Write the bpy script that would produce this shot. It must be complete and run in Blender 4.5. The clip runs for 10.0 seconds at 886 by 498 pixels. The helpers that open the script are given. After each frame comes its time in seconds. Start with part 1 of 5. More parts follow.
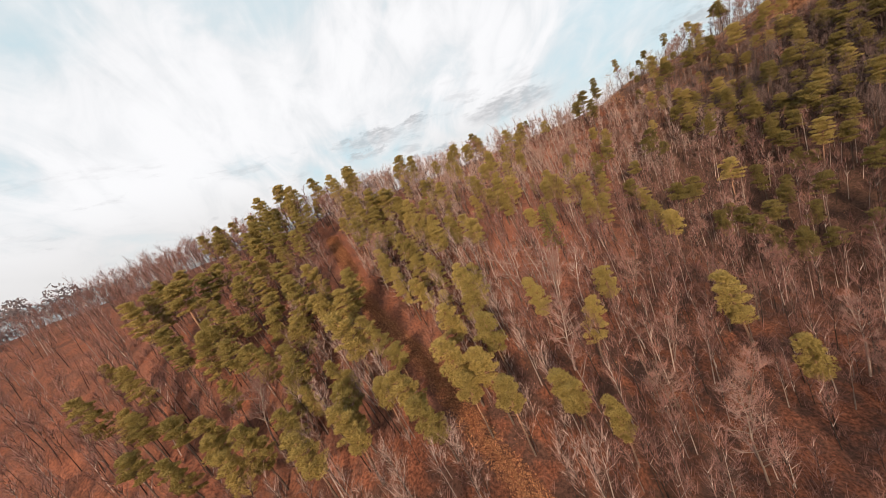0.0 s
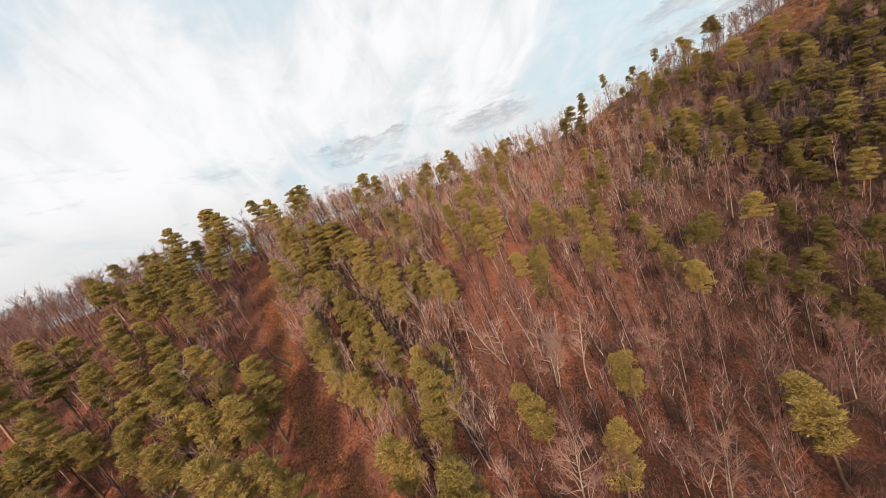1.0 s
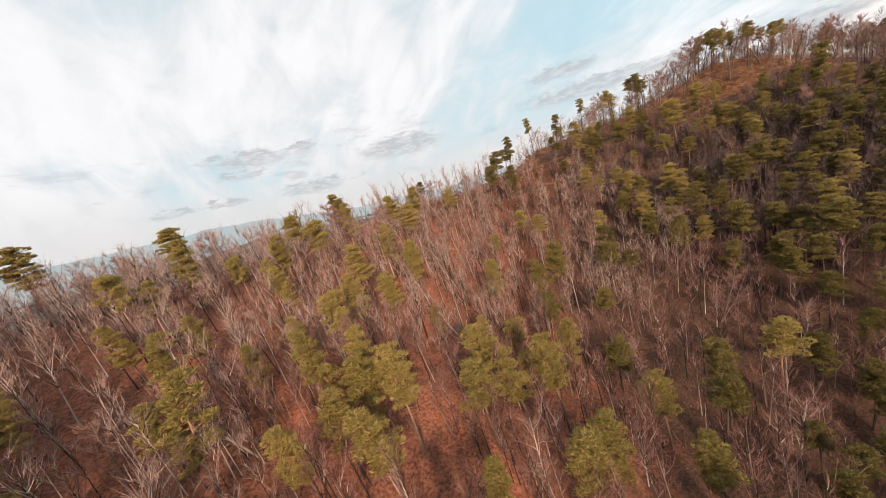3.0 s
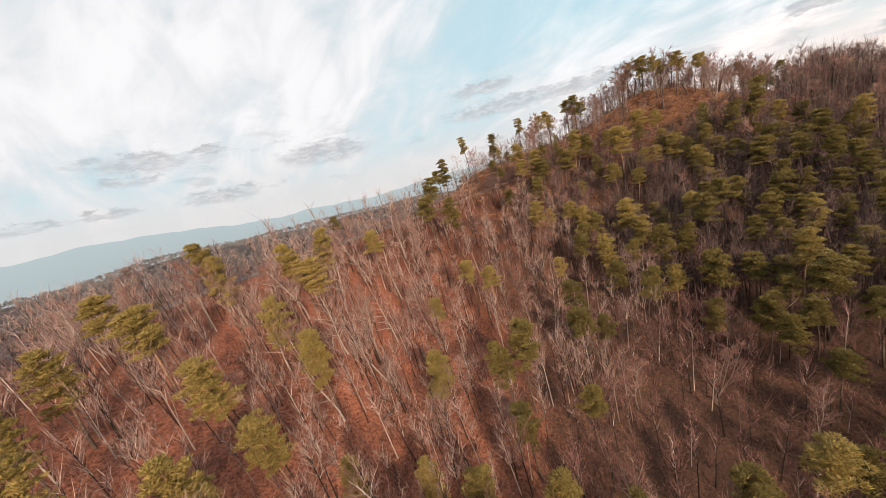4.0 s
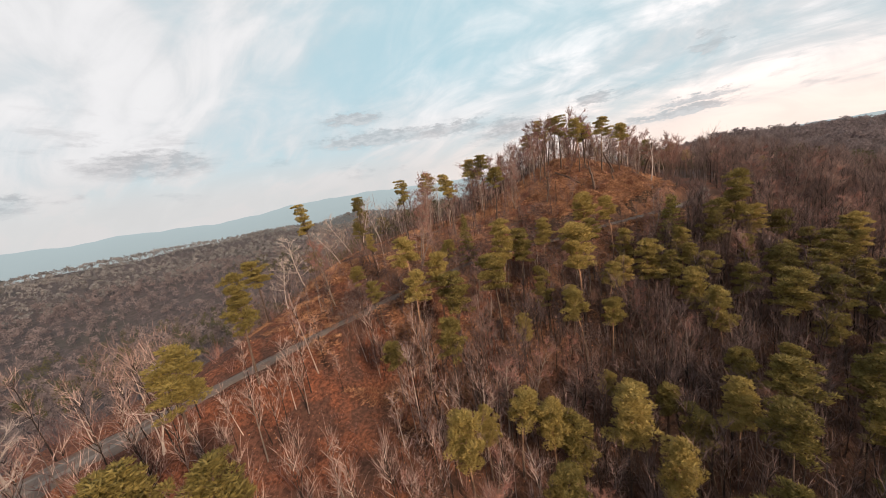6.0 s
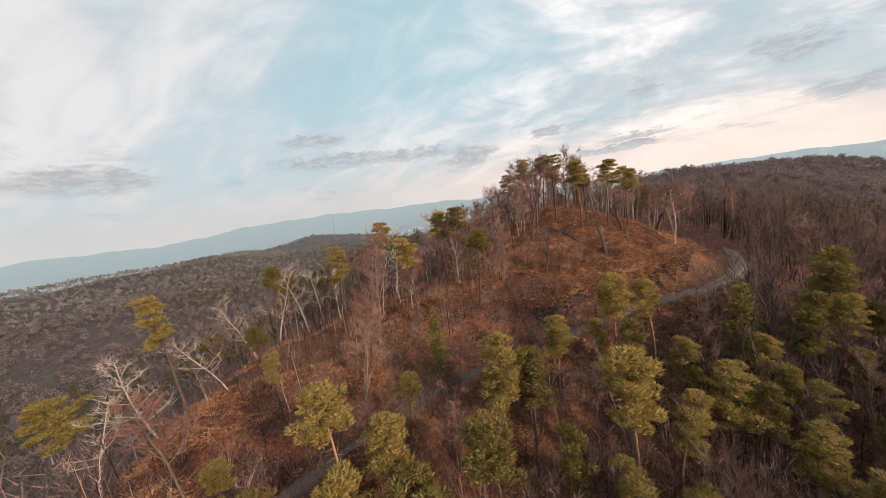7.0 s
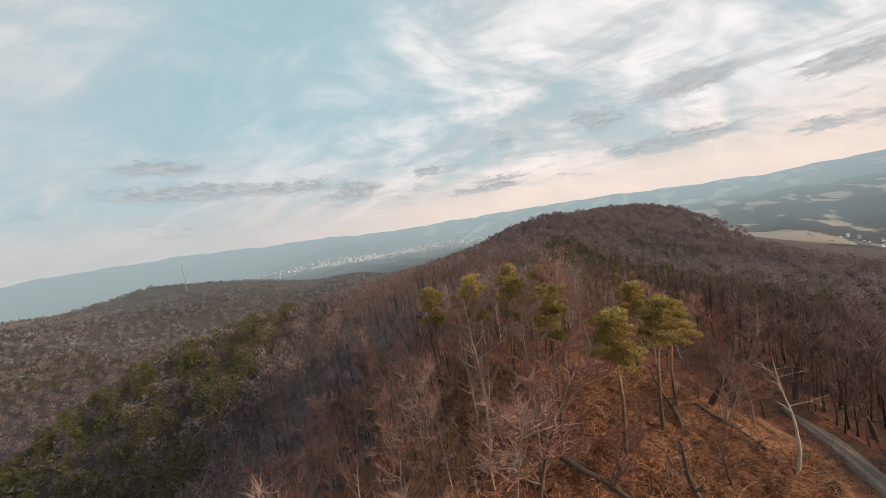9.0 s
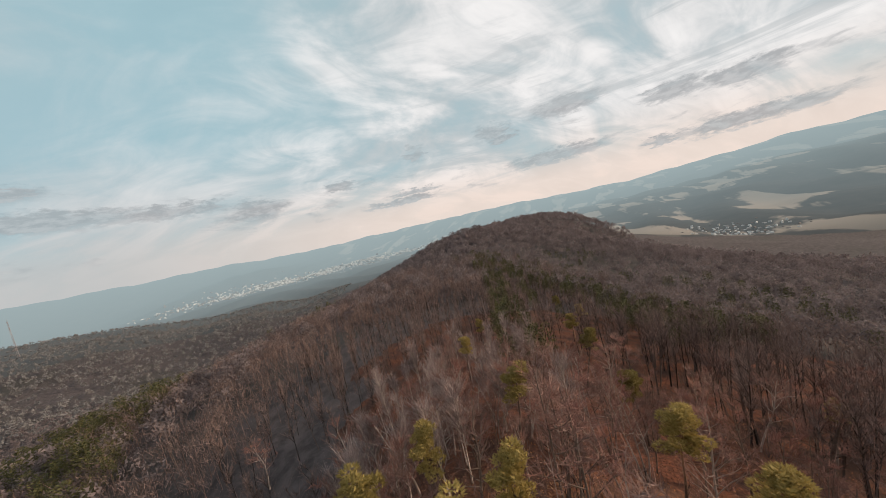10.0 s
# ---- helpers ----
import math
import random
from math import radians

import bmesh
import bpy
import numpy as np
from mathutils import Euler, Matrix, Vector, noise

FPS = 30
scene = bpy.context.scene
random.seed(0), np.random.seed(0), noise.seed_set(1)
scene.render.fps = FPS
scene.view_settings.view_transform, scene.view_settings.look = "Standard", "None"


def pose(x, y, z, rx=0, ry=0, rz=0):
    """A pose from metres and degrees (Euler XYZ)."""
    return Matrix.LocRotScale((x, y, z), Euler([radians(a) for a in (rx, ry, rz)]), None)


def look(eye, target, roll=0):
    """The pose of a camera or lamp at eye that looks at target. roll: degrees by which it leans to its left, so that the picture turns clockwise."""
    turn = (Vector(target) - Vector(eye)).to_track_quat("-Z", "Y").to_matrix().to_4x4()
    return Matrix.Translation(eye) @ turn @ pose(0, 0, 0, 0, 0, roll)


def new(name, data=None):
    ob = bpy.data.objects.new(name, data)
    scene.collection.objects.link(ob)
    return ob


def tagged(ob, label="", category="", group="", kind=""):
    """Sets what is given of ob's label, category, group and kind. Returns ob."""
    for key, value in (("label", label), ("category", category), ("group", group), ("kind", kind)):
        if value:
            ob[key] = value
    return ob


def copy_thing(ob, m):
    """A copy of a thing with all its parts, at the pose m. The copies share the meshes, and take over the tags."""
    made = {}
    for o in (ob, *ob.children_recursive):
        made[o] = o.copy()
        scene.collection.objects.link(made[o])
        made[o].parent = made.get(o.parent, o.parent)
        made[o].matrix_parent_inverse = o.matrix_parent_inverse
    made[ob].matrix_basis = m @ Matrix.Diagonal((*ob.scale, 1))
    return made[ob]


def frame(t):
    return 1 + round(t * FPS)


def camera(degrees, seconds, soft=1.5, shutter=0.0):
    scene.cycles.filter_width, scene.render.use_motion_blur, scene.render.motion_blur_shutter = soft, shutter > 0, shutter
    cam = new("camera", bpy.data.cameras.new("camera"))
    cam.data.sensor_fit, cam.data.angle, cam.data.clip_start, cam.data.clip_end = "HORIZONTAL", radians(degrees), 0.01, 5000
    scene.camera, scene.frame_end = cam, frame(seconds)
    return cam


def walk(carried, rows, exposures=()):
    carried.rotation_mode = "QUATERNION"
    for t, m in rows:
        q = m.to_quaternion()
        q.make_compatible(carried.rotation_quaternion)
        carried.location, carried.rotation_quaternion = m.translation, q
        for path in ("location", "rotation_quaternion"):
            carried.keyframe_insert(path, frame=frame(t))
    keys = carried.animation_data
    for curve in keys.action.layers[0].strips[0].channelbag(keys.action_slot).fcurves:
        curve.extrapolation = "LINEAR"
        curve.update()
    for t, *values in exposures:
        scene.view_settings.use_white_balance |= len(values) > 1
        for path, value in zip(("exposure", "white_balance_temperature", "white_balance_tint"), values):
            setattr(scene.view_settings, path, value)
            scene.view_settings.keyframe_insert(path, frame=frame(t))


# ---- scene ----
cam = camera(108.2, 10.0, soft=0.6, shutter=0.0)
PATH = [
    (0, (0.00, 0.00, 0.01), (0.003, 9.829, -1.851), -18.34),
    (0.5, (2.18, 7.68, 1.47), (2.430, 17.508, -0.354), -17.91),
    (1, (4.72, 15.12, 2.96), (5.391, 24.942, 1.189), -17.28),
    (1.5, (7.51, 22.66, 4.34), (8.794, 32.429, 2.613), -16.10),
    (2, (10.74, 30.20, 5.89), (12.726, 39.849, 4.173), -14.75),
    (3.5, (19.67, 51.91, 11.57), (24.057, 60.699, 9.705), -13.14),
    (4, (25.13, 59.38, 14.12), (30.504, 67.570, 12.114), -13.06),
    (4.5, (31.03, 66.93, 16.97), (37.437, 74.276, 14.745), -12.77),
    (5, (37.82, 73.98, 19.73), (45.110, 80.415, 17.394), -11.74),
    (5.5, (46.46, 80.54, 21.63), (54.276, 86.398, 19.488), -10.35),
    (7, (71.99, 94.87, 28.59), (80.901, 99.208, 27.265), -8.22),
    (7.5, (79.59, 97.98, 31.16), (88.804, 101.699, 29.999), -8.09),
    (8, (87.35, 100.77, 33.89), (96.848, 103.738, 32.861), -8.20),
    (8.5, (95.09, 102.95, 36.62), (104.838, 105.022, 35.771), -8.99),
    (9, (102.80, 104.79, 39.17), (112.720, 105.759, 38.389), -8.96),
    (9.5, (110.41, 105.34, 42.38), (120.374, 105.114, 41.626), -10.69),
    (10, (118.08, 105.18, 45.21), (127.925, 103.660, 44.357), -12.72),
]
walk(cam, [(t, look(eye, target, roll)) for t, eye, target, roll in PATH], [(0, 0.48, 6600, 13), (2, 0.48, 6600, 13), (4.5, 0.44, 6650, 14), (7, 0.24, 6650, 13), (8.5, 0.12, 6600, 12), (10, -0.04, 6500, 10)])

# ---------------------------------------------------------------- light
SUN_FROM = Vector((-0.22, -0.92, 0.33)).normalized()
sun = new("sun", bpy.data.lights.new("sun", "SUN"))
sun.data.energy, sun.data.angle, sun.data.color = 4.2, radians(9), (1.0, 0.77, 0.55)
sun.matrix_world = look(SUN_FROM * 100, (0, 0, 0))


class Nodes:
    """Short hand for a node tree."""

    def __init__(self, tree):
        self.tree = tree
        tree.nodes.clear()

    def add(self, kind, **values):
        node = self.tree.nodes.new(kind)
        for key, value in values.items():
            setattr(node, key, value)
        return node

    def link(self, a, b):
        self.tree.links.new(a, b)

    def put(self, socket, value):
        if isinstance(value, bpy.types.NodeSocket):
            self.link(value, socket)
        elif value is not None:
            socket.default_value = value

    def math(self, op, a, b=None, c=None, clamp=False):
        node = self.add("ShaderNodeMath", operation=op, use_clamp=clamp)
        for socket, value in zip(node.inputs, (a, b, c)):
            self.put(socket, value)
        return node.outputs[0]

    def mix(self, fac, a, b, blend="MIX"):
        node = self.add("ShaderNodeMix", data_type="RGBA", blend_type=blend)
        self.put(node.inputs[0], fac)
        for socket, value in zip((node.inputs[6], node.inputs[7]), (a, b)):
            self.put(socket, (*value, 1) if isinstance(value, tuple) else value)
        return node.outputs[2]

    def noise(self, vector, scale, detail=4.0, rough=0.55, warp=0.0):
        node = self.add("ShaderNodeTexNoise")
        self.put(node.inputs["Vector"], vector)
        for key, value in (("Scale", scale), ("Detail", detail), ("Roughness", rough), ("Distortion", warp)):
            node.inputs[key].default_value = value
        return node.outputs["Fac"]

    def ramp(self, fac, lo, hi):
        node = self.add("ShaderNodeMapRange", interpolation_type="SMOOTHSTEP")
        self.put(node.inputs[0], fac)
        node.inputs[1].default_value, node.inputs[2].default_value = lo, hi
        return node.outputs[0]

    def vector(self, x, y, z):
        node = self.add("ShaderNodeCombineXYZ")
        for socket, value in zip(node.inputs, (x, y, z)):
            self.put(socket, value)
        return node.outputs[0]

    def split(self, vector):
        node = self.add("ShaderNodeSeparateXYZ")
        self.link(vector, node.inputs[0])
        return node.outputs


# Small grey clouds low in the sky: azimuth to the left of +y, elevation, and half their width and height, in degrees.
CLOUDS = [(-18.1, 8.7, 6.4, 1.7), (-2.4, 11.5, 2.2, 0.8), (5.8, 10.8, 5.6, 1.2), (7.3, 8.8, 3, 0.6), (-2.5, 5.2, 4.8, 1.0), (10.3, 5.2, 3, 0.6), (16.6, 5.1, 3, 0.6),
          (-45.3, 12.9, 5.1, 1.0), (-48.1, 9.6, 9.6, 1.2), (-61, 9.3, 6.8, 0.9), (-70.7, 7.8, 4.2, 1.8), (-83.9, 9.3, 2.9, 0.8), (-97.6, 12.2, 1.6, 1.3), (-96, 6.1, 4.2, 0.5), (-93.5, 4.9, 6.2, 0.5),
          (-112.7, 11.1, 2.1, 0.8), (-111.3, 12.6, 2.8, 1.3), (-120.4, 6.4, 7.7, 1.1), (-144, 4.3, 8, 1.0), (-137, 10.4, 3.6, 1.1), (-144.3, 9.6, 3.8, 1.2), (-134.9, 4.5, 2, 0.6), (-123.4, 13.4, 5.4, 1.3)]


def make_world():
    world = bpy.data.worlds.new("world")
    scene.world, world.use_nodes = world, True
    n = Nodes(world.node_tree)
    way = n.add("ShaderNodeTexCoord").outputs["Generated"]
    x, y, z = n.split(way)
    up = n.math("MAXIMUM", z, 0.0)
    azimuth = n.math("MULTIPLY", n.math("ARCTAN2", n.math("MULTIPLY", x, -1.0), y), 57.3)
    height = n.math("MULTIPLY", n.math("ARCSINE", z), 57.3)
    # a flat layer of cirrus seen in perspective, its streaks running along azimuth 12 degrees
    lift = n.math("ADD", up, 0.55)
    u, v = n.math("DIVIDE", x, lift), n.math("DIVIDE", y, lift)
    across = n.math("ADD", n.math("MULTIPLY", u, 0.978), n.math("MULTIPLY", v, 0.208))
    along = n.math("SUBTRACT", n.math("MULTIPLY", v, 0.978), n.math("MULTIPLY", u, 0.208))
    streak = n.noise(n.vector(n.math("MULTIPLY", across, 1.7), n.math("MULTIPLY", along, 1.05), 3.7), 1.3, 8, 0.54, 1.1)
    wisps = n.noise(n.vector(n.math("MULTIPLY", across, 5.0), n.math("MULTIPLY", along, 2.4), 6.2), 1.3, 9, 0.58, 1.0)
    veil = n.math("ADD", n.math("MULTIPLY", streak, 0.68), n.math("MULTIPLY", wisps, 0.32))
    # the widest gap of blue stands over the far end of the ridge
    off = n.math("DIVIDE", n.math("ADD", azimuth, 65.0), 22.0)
    gap = n.math("MULTIPLY", n.math("POWER", 2.718, n.math("MULTIPLY", n.math("MULTIPLY", off, off), -1.0)), n.ramp(height, 7.0, 20.0))
    cover = n.ramp(n.math("SUBTRACT", n.math("ADD", veil, 0.11), n.math("MULTIPLY", gap, 0.19)), 0.38, 0.66)
    cover = n.math("ADD", n.math("MULTIPLY", cover, 0.62), n.math("SUBTRACT", 0.38, n.math("MULTIPLY", gap, 0.20)))
    cover = n.math("MAXIMUM", cover, n.math("MULTIPLY", n.ramp(up, 0.26, 0.05), 0.95))
    # side of the sky towards the evening glow
    glow_side = n.ramp(n.math("ADD", n.math("MULTIPLY", x, 0.80), n.math("MULTIPLY", y, -0.60)), 0.15, 0.95)
    thick = n.mix(glow_side, (0.68, 0.70, 0.71), (0.95, 0.93, 0.92))
    white = n.mix(n.ramp(n.math("ADD", n.math("MULTIPLY", streak, 0.5), n.math("MULTIPLY", wisps, 0.5)), 0.36, 0.62), (0.53, 0.56, 0.575), thick)
    horizon = n.mix(glow_side, (0.54, 0.545, 0.54), (0.90, 0.735, 0.64))
    cloud = n.mix(n.math("MULTIPLY", n.ramp(up, 0.22, 0.02), 0.85), white, horizon)
    # small cumulus, flat below and ragged above
    sway, swell = n.noise(n.vector(n.math("MULTIPLY", azimuth, 0.30), n.math("MULTIPLY", height, 0.9), 1.0), 1.0, 6, 0.62), n.noise(n.vector(n.math("MULTIPLY", azimuth, 0.45), n.math("MULTIPLY", height, 1.2), 5.0), 1.0, 6, 0.65)
    spot = n.vector(n.math("ADD", azimuth, n.math("MULTIPLY", n.math("SUBTRACT", sway, 0.5), 9.0)), n.math("ADD", height, n.math("MULTIPLY", n.math("SUBTRACT", swell, 0.5), 3.2)), 0.0)
    near = None
    for a, e, w, h in CLOUDS:
        move = n.add("ShaderNodeVectorMath", operation="MULTIPLY_ADD")
        n.link(spot, move.inputs[0])
        move.inputs[1].default_value, move.inputs[2].default_value = (1 / w, 1 / h, 0), (-a / w, -e / h, 0)
        size = n.add("ShaderNodeVectorMath", operation="LENGTH")
        n.link(move.outputs[0], size.inputs[0])
        near = size.outputs["Value"] if near is None else n.math("MINIMUM", near, size.outputs["Value"])
    grey = n.ramp(near, 1.35, 0.65)
    puff = n.noise(n.vector(x, y, n.math("MULTIPLY", z, 3.4)), 6.5, 7, 0.6, 0.3)
    belt = n.math("MULTIPLY", n.ramp(up, 0.04, 0.10), n.ramp(up, 0.32, 0.16))
    grey = n.math("MAXIMUM", n.math("MULTIPLY", grey, 0.82), n.math("MULTIPLY", n.math("MULTIPLY", n.ramp(puff, 0.56, 0.68), belt), 0.5))
    cloud = n.mix(grey, cloud, n.mix(n.ramp(swell, 0.40, 0.62), (0.36, 0.375, 0.39), (0.50, 0.51, 0.52)))
    # long grey bars of cloud on the bright side
    bars = n.noise(n.vector(n.math("MULTIPLY", azimuth, 0.030), n.math("MULTIPLY", height, 0.26), 2.0), 1.0, 7, 0.6, 0.5)
    flecks = n.math("MULTIPLY", n.math("MULTIPLY", n.ramp(bars, 0.50, 0.62), n.ramp(up, 0.05, 0.12)), n.math("MULTIPLY", n.ramp(up, 0.62, 0.30), glow_side))
    cloud = n.mix(n.math("MULTIPLY", flecks, 0.60), cloud, (0.50, 0.535, 0.55))
    cover = n.math("MAXIMUM", cover, grey)
    sky = n.add("ShaderNodeTexSky", sky_type="NISHITA", sun_disc=False, sun_elevation=math.asin(SUN_FROM.z), sun_rotation=math.atan2(SUN_FROM.x, SUN_FROM.y))
    blue = n.add("ShaderNodeBackground")
    n.link(n.mix(0.85, sky.outputs[0], (3.5, 5.9, 6.6)), blue.inputs[0])
    blue.inputs[1].default_value = 0.1
    cirrus = n.add("ShaderNodeBackground")
    n.link(cloud, cirrus.inputs[0])
    cirrus.inputs[1].default_value = 1.0
    both = n.add("ShaderNodeMixShader")
    n.link(cover, both.inputs[0])
    n.link(blue.outputs[0], both.inputs[1])
    n.link(cirrus.outputs[0], both.inputs[2])
    n.link(both.outputs[0], n.add("ShaderNodeOutputWorld").inputs[0])


make_world()


# ---------------------------------------------------------------- materials
def surface(name, build, rough=0.9, bump=0.0, bump_scale=1.0, thin=0.0):
    """A material whose colour, and height for the bump, come from build(n, place)."""
    mat = bpy.data.materials.new(name)
    mat.use_nodes = True
    n = Nodes(mat.node_tree)
    place = n.add("ShaderNodeTexCoord").outputs["Object"]
    colour, height = build(n, place)
    bsdf = n.add("ShaderNodeBsdfPrincipled")
    n.put(bsdf.inputs["Base Color"], colour)
    n.put(bsdf.inputs["Roughness"], rough)
    bsdf.inputs["Specular IOR Level"].default_value = 0.2
    if height is not None and bump:
        node = n.add("ShaderNodeBump")
        node.inputs["Strength"].default_value, node.inputs["Distance"].default_value = bump, bump_scale
        n.link(height, node.inputs["Height"])
        n.link(node.outputs[0], bsdf.inputs["Normal"])
    out = bsdf.outputs[0]
    if thin:
        through_light, both = n.add("ShaderNodeBsdfTranslucent"), n.add("ShaderNodeMixShader")
        n.put(through_light.inputs[0], colour)
        both.inputs[0].default_value = thin
        n.link(out, both.inputs[1])
        n.link(through_light.outputs[0], both.inputs[2])
        out = both.outputs[0]
    n.link(out, n.add("ShaderNodeOutputMaterial").inputs[0])
    return mat


def per_object(n):
    return n.add("ShaderNodeObjectInfo").outputs["Random"]


def per_island(n):
    return n.add("ShaderNodeNewGeometry").outputs["Random Per Island"]


def forest_floor(n, p):
    broad, mid, fine = n.noise(p, 0.045, 4), n.noise(p, 0.35, 5, 0.6), n.noise(p, 3.5, 6, 0.7)
    leaves = n.mix(n.ramp(fine, 0.35, 0.68), (0.062, 0.021, 0.012), (0.225, 0.083, 0.046))
    duff = n.mix(n.ramp(fine, 0.3, 0.7), (0.033, 0.016, 0.012), (0.105, 0.051, 0.037))
    colour = n.mix(n.ramp(mid, 0.40, 0.62), duff, leaves)
    grass = n.mix(n.ramp(fine, 0.3, 0.7), (0.105, 0.046, 0.026), (0.34, 0.17, 0.092))
    x, y, z = n.split(p)

    def away(cx, cy, kx, ky=1.0):
        dx, dy = n.math("MULTIPLY", n.math("SUBTRACT", x, cx), kx), n.math("MULTIPLY", n.math("SUBTRACT", y, cy), ky)
        return n.math("SQRT", n.math("ADD", n.math("MULTIPLY", dx, dx), n.math("MULTIPLY", dy, dy)))

    # paler, redder beech leaves on the western slope, its sunlight put into the colour
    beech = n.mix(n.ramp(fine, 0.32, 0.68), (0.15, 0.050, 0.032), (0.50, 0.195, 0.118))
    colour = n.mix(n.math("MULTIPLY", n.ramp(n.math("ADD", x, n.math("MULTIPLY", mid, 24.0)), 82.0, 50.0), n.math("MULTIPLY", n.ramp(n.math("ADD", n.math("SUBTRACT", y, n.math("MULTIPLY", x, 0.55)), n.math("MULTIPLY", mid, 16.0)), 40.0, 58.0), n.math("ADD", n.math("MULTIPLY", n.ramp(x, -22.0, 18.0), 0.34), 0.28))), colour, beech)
    # dry grass on the open knoll and its spur
    knoll = n.math("MAXIMUM", n.ramp(away(110.0, 106.0, 0.7), 28.0, 14.0), n.ramp(away(125.0, 89.0, 0.9), 15.0, 8.0))
    open_ground = n.math("MULTIPLY", knoll, n.ramp(n.noise(p, 0.16, 5, 0.65), 0.42, 0.56))
    colour = n.mix(open_ground, colour, grass)
    # fresh orange leaves drifted along the ride that runs straight up the slope
    drift = n.mix(n.ramp(fine, 0.3, 0.7), (0.11, 0.036, 0.018), (0.38, 0.140, 0.066))
    off = n.math("ABSOLUTE", n.math("SUBTRACT", x, n.math("SUBTRACT", 12.7, n.math("MULTIPLY", y, 0.483))))
    ride = n.math("MULTIPLY", n.ramp(n.math("ADD", off, n.math("MULTIPLY", n.noise(p, 0.28, 5, 0.65), 4.2)), 3.1, 1.5), n.math("MULTIPLY", n.ramp(y, 84.0, 70.0), n.ramp(y, 6.0, 16.0)))
    colour = n.mix(ride, colour, drift)
    # dark needle litter under the hollow's pines, their shade put into the colour
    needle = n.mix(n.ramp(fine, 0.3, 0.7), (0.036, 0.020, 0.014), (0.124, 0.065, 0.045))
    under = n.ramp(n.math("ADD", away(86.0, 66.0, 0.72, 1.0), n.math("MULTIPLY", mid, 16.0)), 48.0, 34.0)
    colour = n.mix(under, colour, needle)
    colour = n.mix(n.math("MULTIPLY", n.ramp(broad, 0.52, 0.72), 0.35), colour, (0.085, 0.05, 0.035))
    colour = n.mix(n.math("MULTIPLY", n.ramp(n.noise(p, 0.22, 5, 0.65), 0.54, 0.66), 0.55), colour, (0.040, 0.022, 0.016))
    return colour, n.math("ADD", n.math("MULTIPLY", fine, 0.5), mid)


# Greyer and cooler than the near floor: distance haze is put into the colour.
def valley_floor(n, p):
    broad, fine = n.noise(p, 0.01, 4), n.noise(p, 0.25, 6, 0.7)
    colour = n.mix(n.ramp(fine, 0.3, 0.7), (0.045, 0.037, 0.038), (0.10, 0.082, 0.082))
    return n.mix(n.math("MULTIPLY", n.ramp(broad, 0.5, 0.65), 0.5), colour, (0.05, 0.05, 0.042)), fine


def pine_bark(n, p):
    x, y, z = n.split(p)
    plates = n.noise(n.vector(n.math("MULTIPLY", x, 3), n.math("MULTIPLY", y, 3), z), 2.2, 5, 0.65)
    upper = n.mix(plates, (0.21, 0.105, 0.062), (0.48, 0.29, 0.185))
    lower = n.mix(plates, (0.045, 0.032, 0.028), (0.16, 0.11, 0.085))
    return n.mix(n.ramp(n.math("ADD", z, n.math("MULTIPLY", plates, 4.0)), 3.5, 8.0), lower, upper), plates


def grey_bark(n, p):
    x, y, z = n.split(p)
    mark = n.noise(n.vector(n.math("MULTIPLY", x, 2.5), n.math("MULTIPLY", y, 2.5), z), 1.8, 5, 0.6)
    tone = per_object(n)
    dark = n.mix(mark, (0.06, 0.04, 0.031), (0.20, 0.14, 0.112))
    pale = n.mix(mark, (0.15, 0.105, 0.085), (0.46, 0.37, 0.32))
    return n.mix(n.ramp(tone, 0.4, 0.95), dark, pale), mark


def twig_bark(n, p):
    tone = n.mix(per_object(n), (0.125, 0.068, 0.056), (0.34, 0.232, 0.202))
    return n.mix(n.ramp(n.noise(p, 0.7, 3), 0.35, 0.7), tone, (0.25, 0.115, 0.09)), None


def needles(n, p):
    tone = n.mix(per_object(n), (0.31, 0.240, 0.078), (0.47, 0.350, 0.118))
    tone = n.mix(n.math("MULTIPLY", per_island(n), 0.5), tone, (0.110, 0.088, 0.028))
    return n.mix(n.math("MULTIPLY", n.ramp(n.noise(p, 0.9, 3), 0.50, 0.75), 0.7), tone, (0.42, 0.315, 0.115)), None


# Darker copy of needles: the hollow's shade put into colour, reused on crest.
def shaded_needles(n, p):
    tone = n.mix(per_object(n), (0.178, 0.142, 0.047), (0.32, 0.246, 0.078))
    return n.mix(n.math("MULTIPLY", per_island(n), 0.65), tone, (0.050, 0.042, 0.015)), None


def stems(n, p):
    return n.mix(n.ramp(per_island(n), 0.55, 1.0), (0.028, 0.019, 0.016), (0.50, 0.40, 0.35)), None


# Twig tones by region: the slope's light and hollow's shade are put into colour.
def slope_twigs(n, p):
    return n.mix(per_island(n), (0.12, 0.060, 0.050), (0.50, 0.36, 0.315)), None


def gully_twigs(n, p):
    return n.mix(per_island(n), (0.085, 0.036, 0.030), (0.31, 0.17, 0.145)), None


def hollow_twigs(n, p):
    return n.mix(per_island(n), (0.060, 0.037, 0.033), (0.23, 0.158, 0.142)), None


def spruce_needles(n, p):
    return n.mix(per_island(n), (0.09, 0.085, 0.025), (0.30, 0.25, 0.07)), None


def gravel(n, p):
    fine, patch = n.noise(p, 7.0, 5, 0.75), n.noise(p, 0.7, 4, 0.6)
    colour = n.mix(fine, (0.080, 0.062, 0.053), (0.19, 0.152, 0.132))
    return n.mix(n.ramp(patch, 0.5, 0.72), colour, (0.13, 0.066, 0.042)), fine


def packed_gravel(n, p):
    fine, patch = n.noise(p, 7.0, 5, 0.75), n.noise(p, 0.5, 4, 0.6)
    colour = n.mix(fine, (0.115, 0.098, 0.089), (0.25, 0.218, 0.20))
    return n.mix(n.ramp(patch, 0.48, 0.68), colour, (0.14, 0.115, 0.10)), fine


